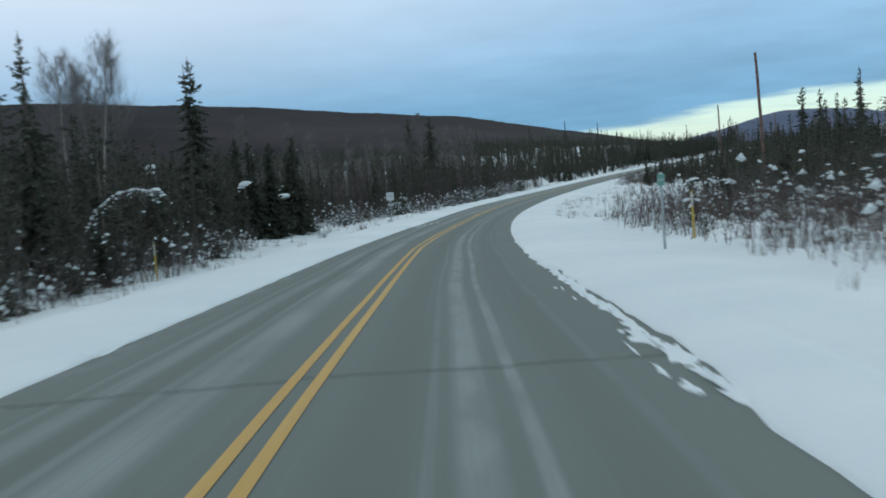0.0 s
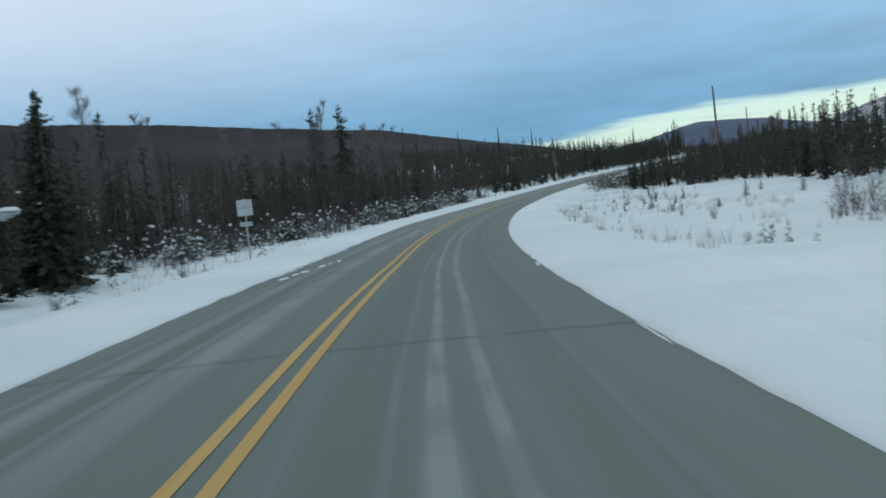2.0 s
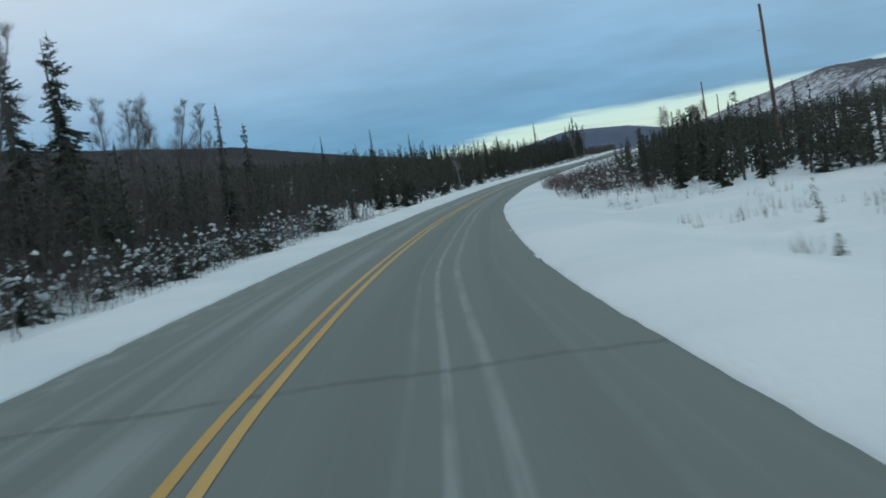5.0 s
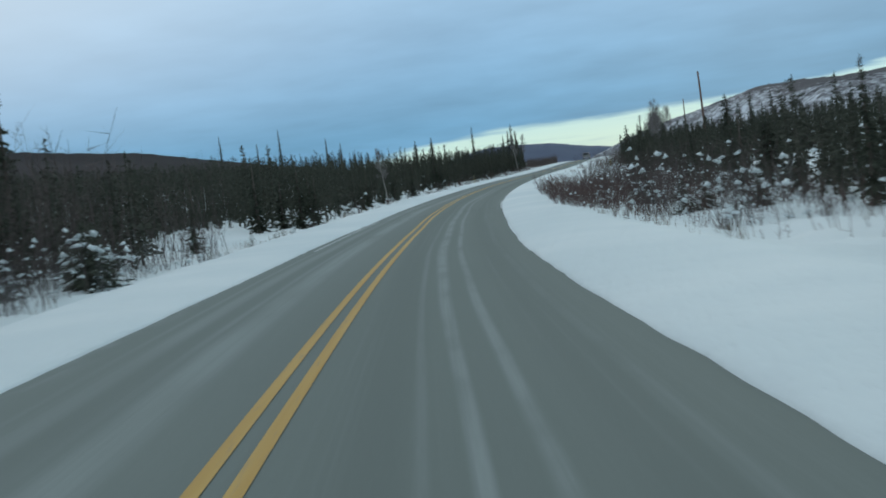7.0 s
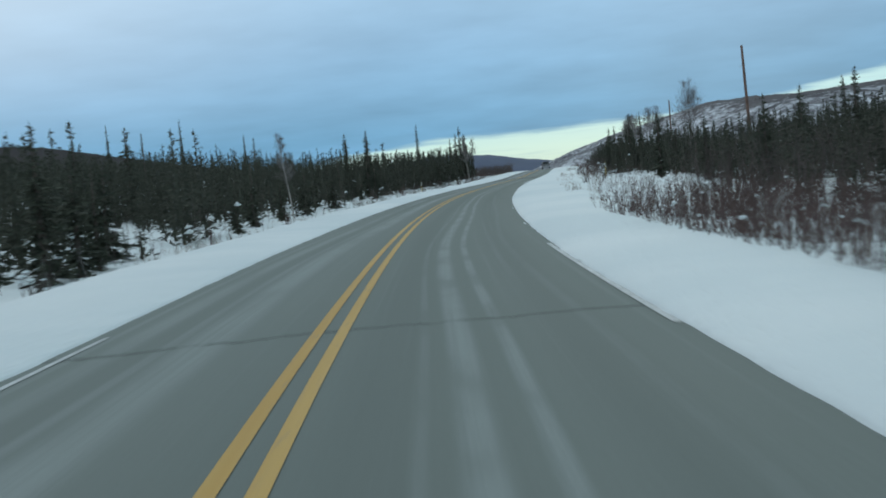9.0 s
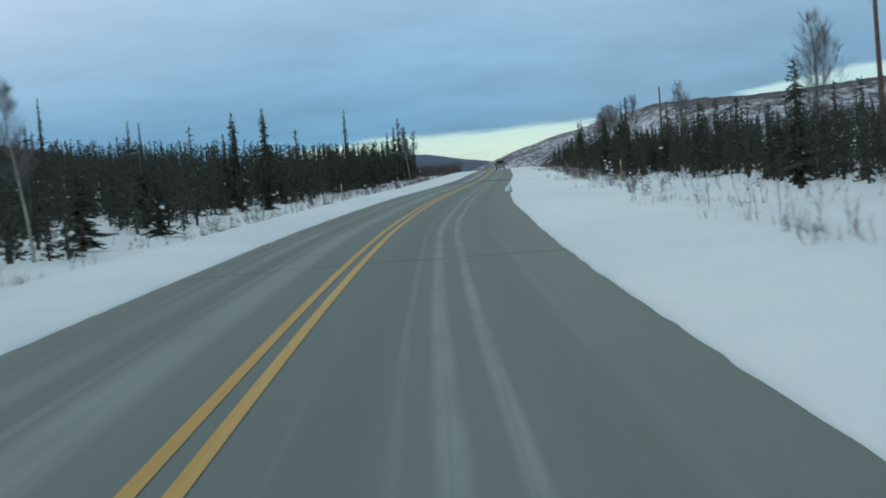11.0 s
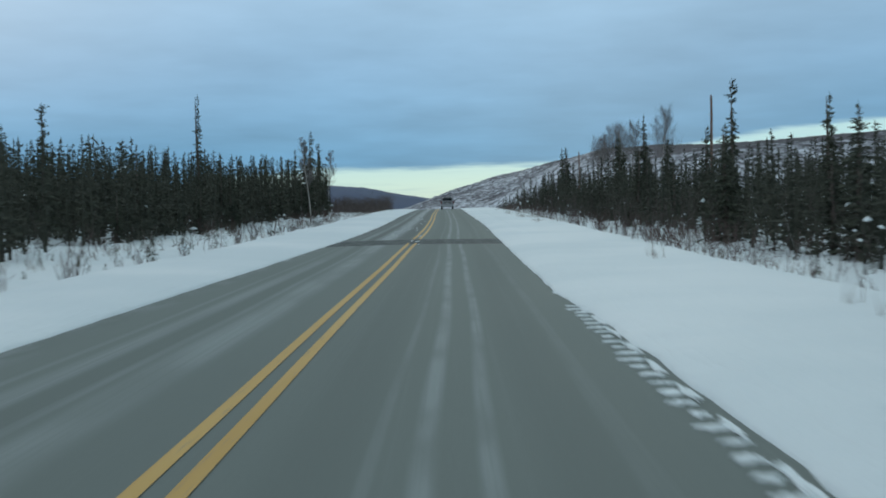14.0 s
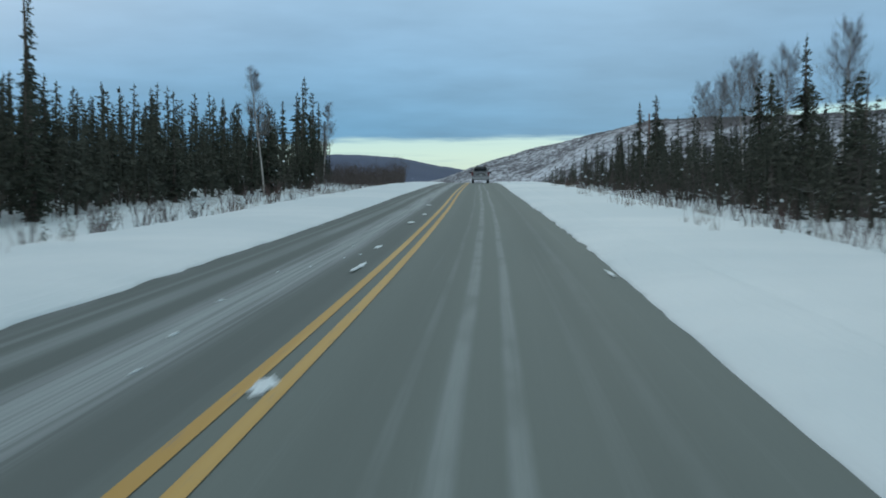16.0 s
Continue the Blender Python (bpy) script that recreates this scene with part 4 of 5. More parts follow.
def thicket(name, label, mat, places, low, high, seed, thick=0.016, spread=0.28, twigs=7, snow=0.0, lump=0.075):
    """Bare stems with side twigs, as one mass; snow: how often a lump lies on a twig."""
    r = random.Random(seed)
    v, f, sv, sf = [], [], [], []
    for s, o in places:
        p = spot(s, o, -0.1)
        h = r.uniform(low, high)
        top = p + Vector((r.uniform(-0.3, 0.3) * h, r.uniform(-0.3, 0.3) * h, h))
        mid = p.lerp(top, 0.5) + Vector((r.uniform(-0.08, 0.08) * h, r.uniform(-0.08, 0.08) * h, 0))
        tube(v, f, [p, mid, top], [thick, thick * 0.7, thick * 0.3], 3)
        for _ in range(twigs):
            u = r.uniform(0.12, 0.95)
            q = p.lerp(mid, u * 2) if u < 0.5 else mid.lerp(top, u * 2 - 1)
            a = r.uniform(0, 6.28)
            e = Vector((math.cos(a), math.sin(a), r.uniform(0.1, 1.3))).normalized() * h * r.uniform(0.5, 1.2) * spread
            n = len(v)
            w = Vector((e.y, -e.x, r.uniform(-0.3, 0.3) * h)).normalized() * thick * 0.7
            v += [q - w, q + w, q + e]
            f.append((n, n + 1, n + 2))
            if r.random() < snow:
                clump(sv, sf, q + e * r.uniform(0.2, 1.0), 0.014 + lump * r.random() ** 4, r)
    if sv:
        tagged(mesh_object("snow_clumps", sv, sf, SNOW, smooth=True), "small clumps of snow caught on bare brush", "snow", kind="stuff")
    ob = mesh_object(name, v, f, mat)
    return tagged(ob, label, "brush", kind="stuff")


def scatter(n, lo, hi, near, deep, side, r, power=1.4):
    out = []
    while len(out) < n:
        s = r.uniform(lo, hi)
        o = side * (front(s, side) + near + r.random() ** power * deep)
        out.append((s, o))
    return out


r = random.Random(8)
thicket("leafless_thicket", "thicket of tall bare grey-brown saplings among spruces", BRUSH, scatter(1500, 20, 195, -0.5, 20, -1, r) + scatter(2600, 96, 205, 0.5, 16, -1, r) + scatter(1800, 24, 100, 1.5, 20, -1, r), 1.8, 5.2, 81, 0.014, 0.24)
thicket("leafless_thicket", "tall slender bare grey-brown trees crowding the slope", BRUSH, scatter(1500, 96, 200, 3.0, 34, -1, r) + scatter(700, 24, 96, 4.0, 30, -1, r), 4.0, 7.2, 89, 0.022, 0.2, 13)
thicket("leafless_thicket", "thicket of bare grey-brown saplings among spruces", BRUSH, scatter(260, 195, 470, 1.5, 10, -1, r) + scatter(500, 20, 470, -0.5, 10, 1, r) + scatter(600, 198, 238, -2.6, 7, 1, r) + scatter(700, 330, 450, -1.2, 9, 1, r), 0.8, 2.6, 82, 0.012)
thicket("leafless_thicket", "brown leafless thicket on the slope beyond the spruces", BRUSH, scatter(1500, 440, 560, -9, 15, -1, r) + scatter(1300, 462, 530, -9, 9, -1, r), 0.8, 2.9, 88, 0.022, 0.35, 9)
clumps = []
for lo, hi, side, near, deep, n in ((190, 226, 1, -6.2, 5, 1500), (196, 236, 1, -4.6, 7, 1500), (244, 300, 1, -7.0, 6, 220), (20, 82, 1, -2, 5, 700), (16, 56, 1, -5.2, 5.5, 900), (300, 440, 1, -4.4, 5.5, 1300), (340, 440, -1, -6.5, 7, 350), (168, 200, 1, -5, 6, 500), (420, 520, 1, -4, 10, 600), (440, 530, -1, -6, 14, 1100), (340, 440, -1, -3, 4, 220), (290, 340, -1, -2, 4, 150), (20, 70, -1, -2, 4, 250)):
    clumps += scatter(n, lo, hi, near, deep, side, r, 1.0)
clumps = [(s, o) for s, o in clumps if noise.noise((s * 0.14, o * 0.3, 2.0)) > (-0.12 if s < 185 else -0.3 if s < 224 else 0.0) and abs(o) > shoulder_width(s, o) + (-0.1 if 184 < s < 262 else 0.25)]
clumps += [(s, o) for s, o in scatter(1200, 300, 440, -6.5, 7, -1, r, 1.0) if noise.noise((s * 0.5, o * 0.6, 9.0)) > 0.3 and abs(o) > 7.6]
thicket("willow_brush", "low bare reddish willow brush along the forest edge", WILLOW, clumps, 0.25, 1.25, 83, 0.009, 0.42, 10, 0.025)
snowy = scatter(900, 20, 70, -1.5, 4, -1, r) + scatter(3400, 94, 192, -4.4, 6, -1, r) + scatter(700, 18, 84, -2.5, 6, 1, r) + scatter(600, 16, 54, -4.6, 5, 1, r) + scatter(420, 176, 204, -3.5, 5, 1, r) + scatter(160, 300, 430, -2.5, 3, 1, r) + scatter(160, 215, 430, -2.0, 3, -1, r)
snowy = [(s, o) for s, o in snowy if noise.noise((s * 0.2, o * 0.3, 4.0)) > -0.2 and abs(o) > (9.6 if o < 0 and 95 < s < 190 else shoulder_width(s, o) + 0.8)]
thicket("frosted_brush", "low twigs dusted with frost and snow at the forest edge", FROSTED, snowy[::3], 0.3, 1.6, 85, 0.010, 0.45, 9, 0.2)
thicket("snowy_brush", "low brown brush holding clumps of snow at the forest edge", BRUSH, snowy[1::3] + snowy[2::3], 0.4, 2.3, 86, 0.011, 0.40, 11, 0.14, 0.17)


def tufts(name, label, places, seed):
    """Dry stalks that stick out of the snow, as one mass."""
    rr = random.Random(seed)
    v, f = [], []
    for s, o in places:
        base = spot(s, o, -0.04)
        for _ in range(rr.randint(3, 7)):
            p = base + Vector((rr.uniform(-0.18, 0.18), rr.uniform(-0.18, 0.18), 0))
            h = rr.uniform(0.18, 0.55)
            tip = p + Vector((rr.uniform(-0.3, 0.3) * h, rr.uniform(-0.3, 0.3) * h, h))
            w = Vector((rr.uniform(-1, 1), rr.uniform(-1, 1), 0)).normalized() * 0.008
            n = len(v)
            v += [p - w, p + w, tip]
            f.append((n, n + 1, n + 2))
    return tagged(mesh_object(name, v, f, GRASS), label, "grass", kind="stuff")


places = []
for _ in range(7000):
    side = r.choice((-1, 1))
    s = r.uniform(5, 430)
    a = r.uniform(6.6, min(front(s, side) + 1, 17))
    if noise.noise((s * 0.11, a * side * 0.35, 6.0)) > (0.02 if side > 0 and 90 < s < 145 else 0.16):
        places.append((s, side * a))
tufts("dry_grass", "dry straw-coloured grass stalks poking through snow", places, 84)

# young trees and shrubs along the verge, each on its own
for s, o, h in ((105.7, 11.9, 1.5), (107.8, 10.5, 1.6), (125.9, 8.3, 1.0), (112, 14.0, 1.2), (117, 12.5, 0.9), (121, 15.5, 1.7), (99, 14.5, 1.1), (110, 18, 1.9), (116, 20, 1.6), (128, 13, 1.2), (95, 12, 0.8),
                (135, 11, 0.9), (138, 14, 2.0), (104, 20, 1.8), (349, -12.5, 1.1), (353, -11.5, 0.8), (346, -13.2, 1.3), (341, -12.0, 0.9), (357, -13.0, 1.2), (331, -11.5, 1.0), (366, -13.4, 1.4)):
    stand(SAPLING[int(s) % 2], s, o, size=h / 1.6 * 0.55)


def seedlings(name, label, places, seed):
    """Knee-high spruces and heather tufts in the snow, as one mass."""
    q = random.Random(seed)
    v, f = [], []
    for s, o in places:
        h = 0.25 + 0.8 * q.random() ** 1.6
        nv, nf = spruce_lists(q, h, h * q.uniform(0.2, 0.34), 40, 0.06, 0.012, tier=0.16, bare=0.02)
        n, p = len(v), spot(s, o, -0.05)
        v += [c + p for c in nv]
        f += [tuple(i + n for i in face) for face in nf]
    return tagged(mesh_object(name, v, f, NEEDLES), label, "seedlings", kind="stuff")


places = []
for lo, hi, near, far, n in ((316, 380, -13.6, -8.4, 60), (270, 312, -12.0, -8.0, 26), (92, 140, 8.4, 18.0, 24), (196, 240, -10.8, -8.0, 20), (285, 370, 9.9, 13.0, 40), (30, 70, 8.4, 11.5, 24), (18, 44, 8.6, 12.0, 26), (60, 110, -15.0, -9.0, 20)):
    places += [(r.uniform(lo, hi), r.uniform(near, far)) for _ in range(n)]
seedlings("spruce_seedlings", "scattered knee-high spruce seedlings poking through the snow", places, 87)
for k in range(150):
    if k < 26:  # short spruces between the road and the first pole
        s = r.uniform(22, 64)
        o = r.uniform(12.5, 18.5)
    elif k < 40:
        s = r.uniform(178, 200)
        o = r.uniform(9.0, 13.0)
    elif k < 56:
        s = r.uniform(22, 60)
        o = -front(s, -1) + r.uniform(-2.0, 0.6)
    elif k < 66:
        s = r.uniform(60, 92)
        o = -front(s, -1) + r.uniform(-1.5, 1.0)
    else:  # the snow-laden fringe of the leafless wood
        s = r.uniform(92, 194)
        o = -max(front(s, -1) + r.uniform(-3.0, 1.8), 10.2)
    if free(s, o, 1.1):
        stand(LOADED[k % 3], s, o, size=r.uniform(0.22, 0.42) if o > 0 else 0.26 + 0.5 * r.random() ** 1.4)
# darker spruces among the bare stems
for k in range(60):
    s = r.uniform(26, 80) if k < 34 else r.uniform(96, 190)
    o = -front(s, -1) - r.random() ** 1.3 * 9
    if free(s, o, 0.9):
        put_copy(PINE[k % 8], USED, spot(s, o, -0.12), r.uniform(0, 6.28), (q := r.uniform(0.35, 0.72)), q ** 0.6 * r.uniform(0.85, 1.15))
# copse of young spruces on the inside of the bend
for k in range(46):
    s, o = r.uniform(166, 200), r.uniform(12.2, 21.0)
    if free(s, o, 0.9):
        put_copy(PINE[k % 8], USED, spot(s, o, -0.12), r.uniform(0, 6.28), (q := r.uniform(0.24, 0.5)), q ** 0.6 * r.uniform(0.8, 1.1))
for k in range(70):
    s = r.uniform(30, 430)
    side = r.choice((-1, 1))
    o = side * r.uniform(8.2 if s > 60 else 9, min(max(front(s, side) - 0.5, 9.5), 16))
    if free(s, o, 1.6):
        stand(BUSH[k % 4], s, o, size=r.uniform(0.4, 0.9))
for k, (s, o) in enumerate(((308.2, -9.3), (307.0, -10.4), (371.0, -8.2), (375.0, -8.1), (357.0, -8.0), (361.0, -7.9), (364.0, -9.0), (367.5, -10.2), (352.0, -9.4), (345.0, -8.8), (338.0, -9.6), (330.0, -8.9), (322.0, -10.5), (380.0, -9.0), (386.0, -10.0), (369.0, -9.4), (373.0, -10.0), (359.0, -10.4), (355.0, -8.9), (390.0, -9.2), (348.0, 10.2), (353.0, 9.6), (358.0, 10.6), (366.0, 10.0), (342.0, 10.9), (335.0, 10.2))):
    stand(BUSH[k % 4], s, o, size=r.uniform(0.65, 1.0))
for s, o, top, big in ((47.6, -12.0, 3.6, 0.35), (81.0, -14.3, 3.1, 0.75), (74.6, -15.3, 4.3, 0.55), (72.4, -21.1, 6.0, 0.6), (325.8, -19.8, 2.2, 0.35), (375.1, -23.4, 5.0, 0.4), (45.0, 11.2, 2.0, 0.26), (42.0, 12.0, 1.85, 0.28), (43.4, 10.9, 1.15, 0.26)):
    tree = stand(PINE[3], s, o, top, 8.0)
    v, f = [], []
    q = tree.scale[0]
    for k in range(3):
        blob(v, f, ((0.16 * k - 0.16) / q, 0.14 * (k % 2) / q, 7.25 - 0.25 * k), big * (0.85 - 0.15 * k) / q, random.Random(int(s) + k), 0.6)
    tagged(mesh_object("snow_load", v, f, SNOW, tree, True, "large clump of snow weighing on the top"), kind="stuff")



def bowed_birch(seed):
    """A young birch bent over in an arch by the snow along its stem."""
    q = random.Random(seed)
    root = new("bowed_birch")
    path = [Vector(p) for p in ((0, 0, -0.3), (0.05, 0.05, 0.9), (0.3, 0.0, 1.9), (0.8, -0.05, 2.7), (1.5, 0.0, 3.2), (2.2, 0.05, 3.35), (2.8, 0.1, 3.15))]
    v, f = [], []
    tube(v, f, path, [0.045, 0.04, 0.035, 0.028, 0.021, 0.014, 0.006], 6)
    mesh_object("trunk", v, f, YOUNG_BARK, root, True)
    v, f, sv, sf = [], [], [], []
    for _ in range(46):
        k = q.randint(2, 5)
        p = path[k].lerp(path[k + 1], q.random())
        e = p + Vector((q.uniform(0.0, 0.7), q.uniform(-0.35, 0.35), q.uniform(-0.75, 0.15)))
        tube(v, f, [p, p.lerp(e, 0.5) + Vector((0.05, 0, 0.06)), e], [0.009, 0.006, 0.002], 3)
        if q.random() < 0.7:
            clump(sv, sf, p.lerp(e, q.random()), q.uniform(0.03, 0.08), q)
    for k in range(2, 6):
        for j in range(7):
            clump(sv, sf, path[k].lerp(path[k + 1], (j + q.random()) / 7) + Vector((0, 0, 0.03)), q.uniform(0.05, 0.10), q)
    mesh_object("twigs", v, f, TWIGS, root)
    tagged(mesh_object("snow_load", sv, sf, SNOW, root, True, "snow lying along the bent stem"), kind="stuff")
    return tagged(root, "young bare birch bowed into an arch under snow", "tree")


bowed_birch(12).matrix_basis = Matrix.Translation(spot(36.8, -11.7)) @ Matrix.Rotation(radians(26), 4, "Z")

# ---------------------------------------------------------------- poles, signs, markers


def utility_pole(h, seed):
    root = new("utility_pole")
    v, f = [], []
    q = random.Random(seed)
    pts = [(q.uniform(-0.02, 0.02), q.uniform(-0.02, 0.02), h * k / 6 - (0.6 if k == 0 else 0)) for k in range(7)]
    tube(v, f, pts, [0.17 - 0.065 * k / 6 for k in range(7)], 12)
    mesh_object("pole", v, f, POLE_WOOD, root, True)
    bm = bmesh.new()
    bmesh.ops.create_cone(bm, cap_ends=True, segments=12, radius1=0.12, radius2=0.02, depth=0.10, matrix=Matrix.Translation((0, 0, h + 0.04)))
    part("cap", bm, STEEL, root, "small pointed metal cap")
    bm = bmesh.new()
    bmesh.ops.create_cone(bm, cap_ends=True, segments=8, radius1=0.02, radius2=0.02, depth=0.34, matrix=Matrix.Translation((-0.22, 0, h * 0.83)) @ Matrix.Rotation(math.pi / 2, 4, "Y"))
    part("peg", bm, STEEL, root, "short steel insulator peg")
    return tagged(root, "weathered brown wooden utility pole without wires", "utility pole", "utility poles")


for k, (s, o, top) in enumerate(((92.8, 24.0, 11.6), (190.2, 23.5, 11.3), (292.8, 24.5, 10.5), (395.0, 26.4, 10.8), (497.0, 27.0, 10.4))):
    base = spot(s, o, 0)
    pole = utility_pole(top - rise(s, o), k)
    pole.matrix_basis = Matrix.Translation(base) @ pose(0, 0, 0, 0.4 * (k % 3 - 1), (-1.5, -1.2, -0.8, 0.2, 0.0)[k])


def road_heading(s):
    a, b = centre(s - 1)[0], centre(s + 1)[0]
    return math.atan2(-(b[0] - a[0]), b[1] - a[1])


def sign_on_post(label, plates, height, mat):
    """Sheet signs on a steel post; plates: width, height and middle of each."""
    root = new("road_sign")
    bm = bmesh.new()
    add_box(bm, (-0.03, -0.03, -0.4), (0.03, 0.03, height), 0.006)
    part("post", bm, STEEL, root, "galvanised steel post")
    for w, h, z in plates:
        bm = bmesh.new()
        add_box(bm, (-w / 2, -0.045, z - h / 2), (w / 2, -0.033, z + h / 2), 0.004)
        part("plate", bm, mat, root)
        bm = bmesh.new()
        add_box(bm, (-w * 0.46, -0.062, z - 0.02), (w * 0.46, -0.046, z + 0.02), 0.003)
        part("brace", bm, STEEL, root)
        bm = bmesh.new()
        for x in (-0.02, 0.02):
            bmesh.ops.create_icosphere(bm, subdivisions=1, radius=0.012, matrix=Matrix.Translation((x, -0.066, z)))
        part("bolts", bm, STEEL, root)
    v, f = [], []
    top = max(z + h / 2 for w, h, z in plates)
    blob(v, f, (0, -0.04, top + 0.005), 0.045, random.Random(4), 0.5)
    mesh_object("snow_cap", v, f, SNOW, root, True, "small cap of snow")
    return tagged(root, label, "road sign", "road signs")


sign = sign_on_post("bare metal back of a square road sign on a post", ((0.62, 0.64, 2.1), (0.5, 0.16, 1.45)), 2.46, SIGN_BACK)
sign.matrix_basis = Matrix.Translation(spot(85.4, -6.6)) @ Matrix.Rotation(road_heading(85.4), 4, "Z")
sign = sign_on_post("small faded green sign plate on a thin steel post", ((0.19, 0.30, 1.77),), 1.9, GREEN_FACE)
sign.matrix_basis = Matrix.Translation(spot(27.3, 6.85)) @ Matrix.Rotation(road_heading(27), 4, "Z")


def marker(h):
    """A flat flexible roadside marker with a reflector."""
    root = new("marker_post")
    bm = bmesh.new()
    add_box(bm, (-0.035, -0.008, -0.3), (0.035, 0.008, h), 0.004)
    part("post", bm, YELLOW_POST, root)
    bm = bmesh.new()
    add_box(bm, (-0.03, -0.012, h - 0.45), (0.03, -0.0085, h - 0.04), 0.001)
    part("reflector", bm, SIGN_FACE, root, "pale reflector strip")
    return tagged(root, "thin yellow roadside marker post in the snow", "marker post", "marker posts")


first = marker(1.45)
first.matrix_basis = Matrix.Translation(spot(309.3, 11.6)) @ Matrix.Rotation(road_heading(309), 4, "Z")
for s, o in ((40.0, -10.0), (32.5, 8.7), (312.4, -9.1)):
    copy_thing(first, Matrix.Translation(spot(s, o)) @ Matrix.Rotation(road_heading(s), 4, "Z"))

# ---------------------------------------------------------------- crusts of snow left on the road


def crust(seed, length, width):
    q = random.Random(seed)
    n = 22
    ring = []
    for k in range(n):
        a = 2 * math.pi * k / n
        m = q.uniform(0.35, 1.1)
        ring.append(Vector((math.cos(a) * width / 2 * m, math.sin(a) * length / 2 * m, 0)))
    v = [p + Vector((0, 0, -0.01)) for p in ring] + [p * 0.85 + Vector((0, 0, q.uniform(0.002, 0.006))) for p in ring] + [Vector((0, 0, 0.006))]
    f = [(k, (k + 1) % n, n + (k + 1) % n, n + k) for k in range(n)] + [(n + k, n + (k + 1) % n, 2 * n) for k in range(n)]
    ob = mesh_object("snow_crust", v, f, SNOW)
    return tagged(ob, "thin crust of packed snow on the asphalt", "snow", "snow crusts on the road")


q = random.Random(9)
crusts = [(342.6, 0.02, 0.8, 0.2), (337.3, -0.1, 1.5, 0.10), (336.6, 0.16, 2.2, 0.16), (334.0, 0.3, 0.7, 0.12), (352, -0.45, 2.5, 0.16), (356, -0.6, 1.6, 0.14), (365.6, -0.6, 3.0, 0.2), (371, -0.5, 2.2, 0.2), (380, -0.8, 3.5, 0.3)]
crusts += [(q.uniform(343, 362), q.uniform(-1.7, -0.45), q.uniform(0.1, 0.4), q.uniform(0.02, 0.06)) for _ in range(8)]
crusts += [(q.uniform(92, 108), q.uniform(-0.75, -0.32), q.uniform(0.1, 0.35), q.uniform(0.015, 0.04)) for _ in range(10)]
# strips of snow between the road and the bare slit beside it
crusts += [(8.0 + 1.25 * k, 3.6 + 0.012 * k + q.uniform(-0.05, 0.05), q.uniform(1.6, 3.4), q.uniform(0.18, 0.4)) for k in range(15)]
crusts += [(q.uniform(8, 20), q.uniform(3.28, 3.45), q.uniform(0.3, 1.2), q.uniform(0.04, 0.1)) for _ in range(9)]
crusts += [(75.8, -2.3, 1.3, 0.2), (77.8, -2.05, 0.9, 0.14), (76.9, -2.2, 0.7, 0.1), (73.6, -2.5, 1.0, 0.24), (72.6, -2.62, 0.8, 0.2), (71.2, -2.7, 1.1, 0.26)]
for s in np.linspace(15, 390, 30).tolist():
    side = q.choice((-1, 1))
    crusts.append((s, side * (edge_of_snow(s, side) - q.uniform(0.0, 0.12)), q.uniform(0.4, 2.2), q.uniform(0.04, 0.10)))
# snow packed in the grooves of the rumble strip
for k in range(38):
    crusts.append((293.0 + 0.46 * k, 3.53 + q.uniform(-0.03, 0.03), q.uniform(0.16, 0.3), q.uniform(0.18, 0.36)))
    if k % 3 == 0:
        crusts.append((293.0 + 0.46 * k, 3.66, q.uniform(0.8, 1.6), q.uniform(0.1, 0.16)))
for k in range(26):
    crusts.append((72.0 + 0.62 * k, -3.2 + q.uniform(-0.04, 0.06), q.uniform(0.2, 0.36), q.uniform(0.2, 0.5)))
for k, (s, o, length, width) in enumerate(crusts):
    c = crust(k, length, width)
    c.matrix_basis = Matrix.Translation(on_road(s, o, 0.012)) @ Matrix.Rotation(road_heading(s), 4, "Z")

# ---------------------------------------------------------------- car on the road ahead


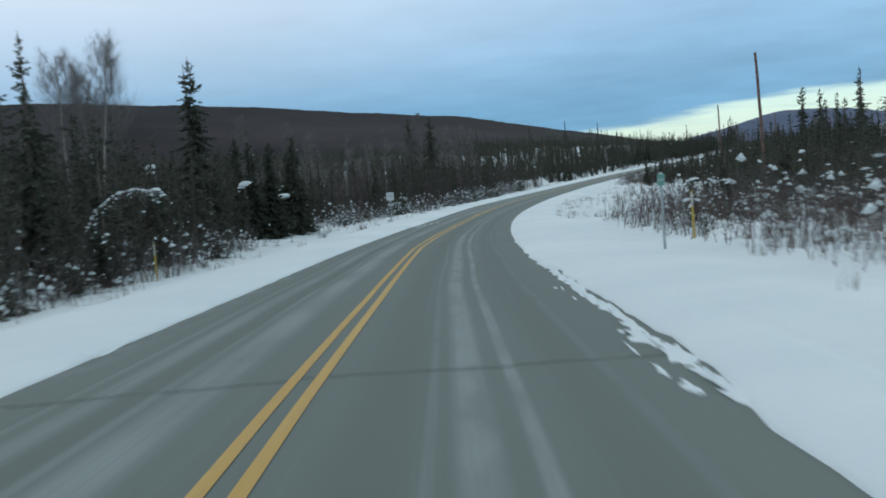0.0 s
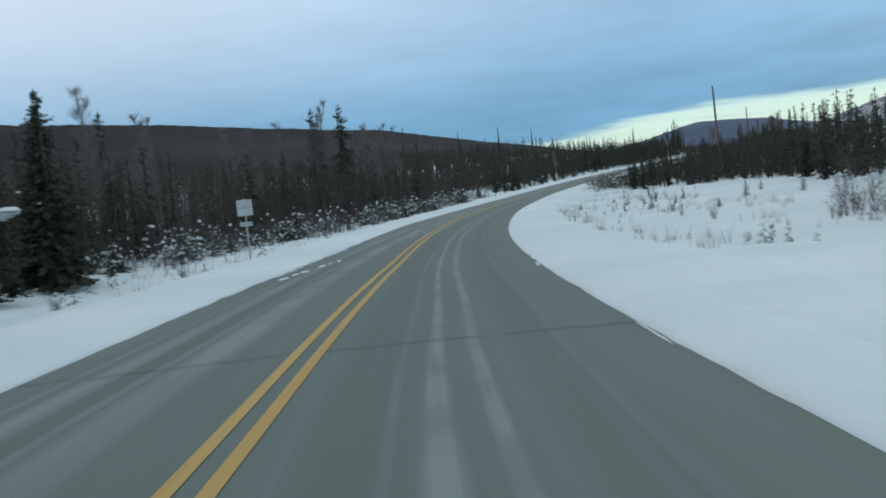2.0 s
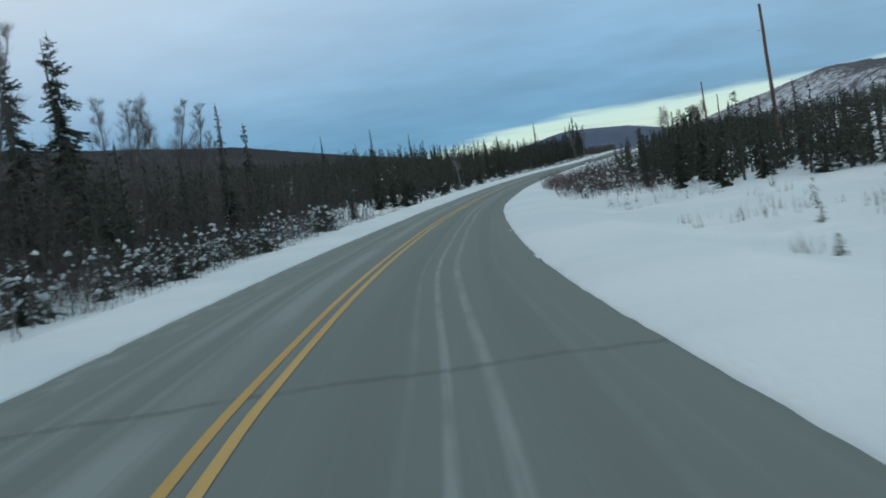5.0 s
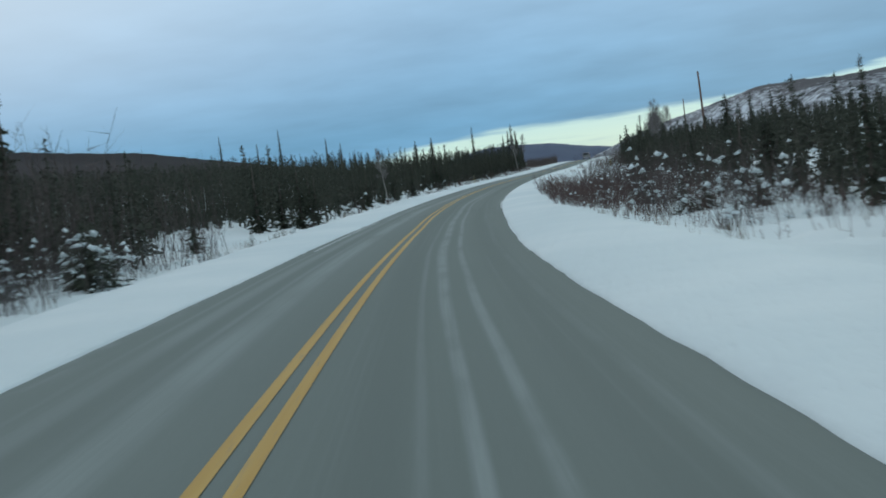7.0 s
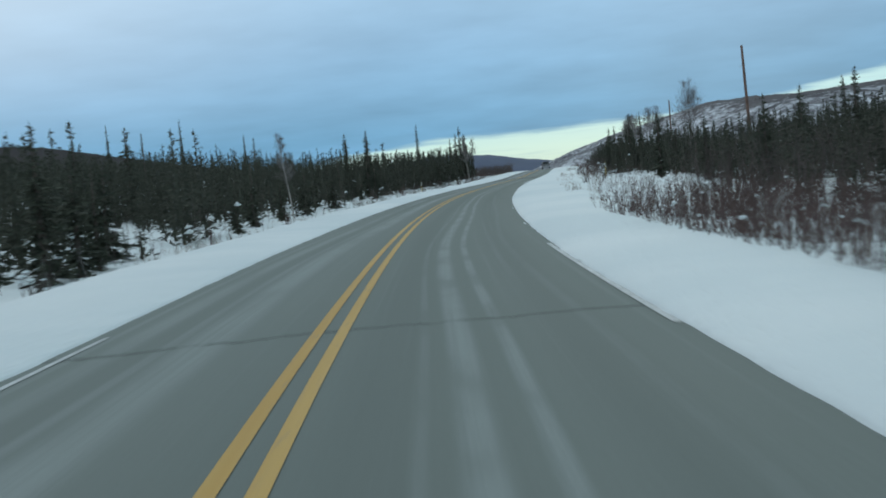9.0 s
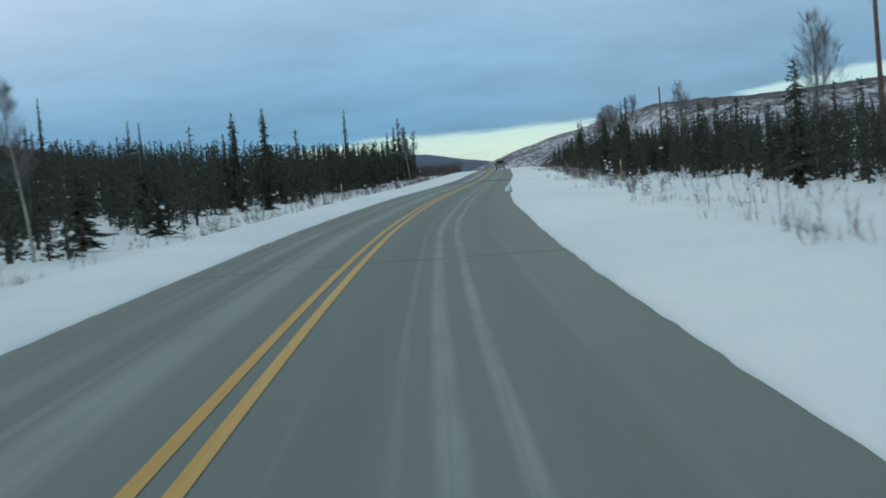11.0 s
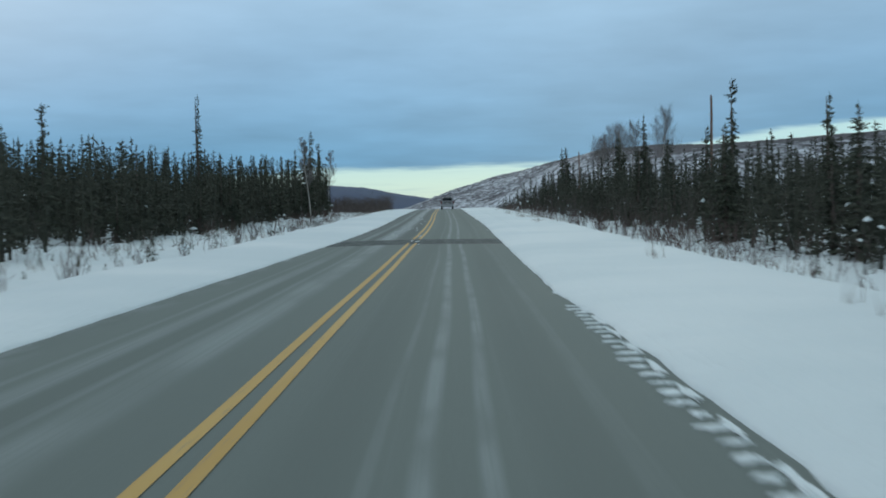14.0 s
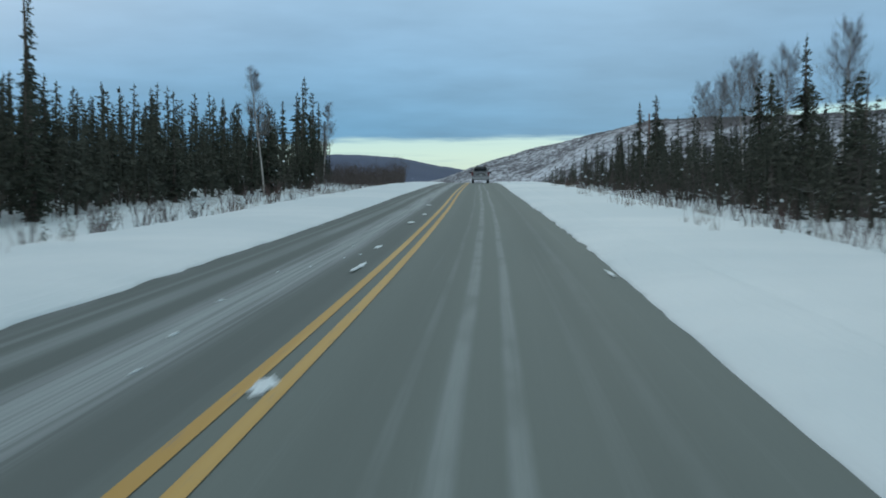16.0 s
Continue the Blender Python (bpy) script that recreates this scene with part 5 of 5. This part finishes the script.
def estate_car():
    """A tall five-door car seen from behind, its tail dusted with snow and grime."""
    root = new("suv_car")
    wide = 0.95

    def shell(name, outline, half, mat, label="", taper=0.0, bevel=0.05, waist=1.1):
        """A side outline (y, z) drawn out across the car, drawn in above the waist."""
        bm = bmesh.new()
        sides = []
        for x in (-1, 1):
            sides.append([bm.verts.new((x * (half - taper * max(0, z - waist)), y, z)) for y, z in outline])
        bm.faces.new(sides[0]), bm.faces.new(sides[1][::-1])
        n = len(outline)
        for k in range(n):
            bm.faces.new((sides[0][k], sides[1][k], sides[1][(k + 1) % n], sides[0][(k + 1) % n]))
        bmesh.ops.bevel(bm, geom=list(bm.edges), offset=bevel, segments=3, affect="EDGES")
        return part(name, bm, mat, root, label, True)

    def block(name, lo, hi, mat, bevel, parent=root, label=""):
        bm = bmesh.new()
        add_box(bm, lo, hi, bevel)
        return part(name, bm, mat, parent, label)

    shell("body", ((-2.28, 0.50), (-2.34, 0.80), (-2.30, 1.16), (1.25, 1.14), (2.15, 0.98), (2.32, 0.72), (2.25, 0.42), (-2.1, 0.40)), wide, CAR_PAINT, bevel=0.07)
    shell("cabin", ((-2.26, 1.10), (-2.02, 1.66), (-1.75, 1.76), (0.05, 1.76), (1.15, 1.10)), wide - 0.03, CAR_PAINT, taper=0.26, bevel=0.08)
    # tailgate with its window, leaning forward
    lean = Matrix.Translation((0, -2.19, 1.40)) @ Matrix.Rotation(radians(23), 4, "X")
    bm = bmesh.new()
    add_box(bm, (-0.66, -0.05, -0.22), (0.66, 0.02, 0.21), 0.02)
    bm.transform(lean)
    glass = part("rear_window", bm, TINTED, root, "dark rear window")
    bm = bmesh.new()
    add_box(bm, (-0.02, -0.065, -0.20), (0.40, -0.05, -0.175), 0.005)
    bm.transform(lean)
    part("wiper", bm, BLACK_RUBBER, glass)
    gate = block("tailgate", (-0.74, -2.40, 0.66), (0.74, -2.30, 1.14), CAR_PAINT, 0.03)
    block("handle", (-0.20, -2.43, 1.00), (0.20, -2.395, 1.06), DARK_TRIM, 0.01, gate, "dark handle strip")
    block("plate", (-0.17, -2.415, 0.82), (0.17, -2.395, 0.92), SIGN_FACE, 0.004, gate, "pale number plate")
    v, f = [], []
    rr = random.Random(77)
    for k in range(16):
        blob(v, f, (rr.uniform(-0.5, 0.5), -2.40, rr.uniform(0.72, 1.12)), rr.uniform(0.05, 0.15), rr, 0.5)
    v = [Vector((p.x, -2.395 + (p.y + 2.40) * 0.12, p.z)) for p in v]
    mesh_object("grime", v, f, GRIME, gate, True, "dark frozen road grime")
    block("bumper", (-0.93, -2.46, 0.42), (0.93, -2.26, 0.64), PALE_TRIM, 0.05, root, "pale snow-dusted rear bumper")
    block("spoiler", (-0.62, -2.12, 1.72), (0.62, -1.86, 1.78), CAR_PAINT, 0.02)
    for x in (-1, 1):
        block("tail_lamp", (x * 0.86 - 0.08, -2.38, 0.78), (x * 0.86 + 0.08, -2.24, 1.18), RED_LENS, 0.03, root, "red tail lamp")
        block("side_window", (x * 0.86 - 0.03, -1.55, 1.22), (x * 0.86 + 0.03, 0.45, 1.55), TINTED, 0.02)
        mirror = block("mirror", (x * 1.06 - 0.11, 0.52, 1.08), (x * 1.06 + 0.11, 0.64, 1.27), DARK_TRIM, 0.03)
        block("arm", (min(x * 0.86, x * 0.98), 0.55, 1.11), (max(x * 0.86, x * 0.98), 0.61, 1.17), DARK_TRIM, 0.01, mirror)
        bm = bmesh.new()
        add_box(bm, (x * 0.60 - 0.02, -1.55, 1.79), (x * 0.60 + 0.02, -0.15, 1.83), 0.01)
        for y in (-1.5, -0.2):
            add_box(bm, (x * 0.60 - 0.02, y - 0.03, 1.73), (x * 0.60 + 0.02, y + 0.03, 1.80))
        part("roof_rail", bm, DARK_TRIM, root, "dark roof rail")
        for y in (-1.42, 1.42):
            at = Matrix.Translation((x * 0.80, y, 0.36)) @ Matrix.Rotation(math.pi / 2, 4, "Y")
            bm = bmesh.new()
            bmesh.ops.create_cone(bm, cap_ends=True, segments=28, radius1=0.36, radius2=0.36, depth=0.24, matrix=at)
            bmesh.ops.bevel(bm, geom=[e for e in bm.edges if len(e.link_faces) == 2 and e.calc_face_angle(0) > 1], offset=0.04, segments=2, affect="EDGES")
            wheel = part("wheel", bm, BLACK_RUBBER, root, "black tyre", True)
            bm = bmesh.new()
            bmesh.ops.create_cone(bm, cap_ends=True, segments=20, radius1=0.21, radius2=0.19, depth=0.26, matrix=at)
            part("rim", bm, CHROME, wheel)
    block("exhaust", (0.48, -2.44, 0.33), (0.56, -2.0, 0.40), CHROME, 0.02, root, "exhaust pipe")
    return tagged(root, "silver-grey SUV on the road, its tail dusted with snow", "car")


car = estate_car()
car.matrix_basis = Matrix.Translation(on_road(452.0, 1.45)) @ Matrix.Rotation(road_heading(452), 4, "Z")
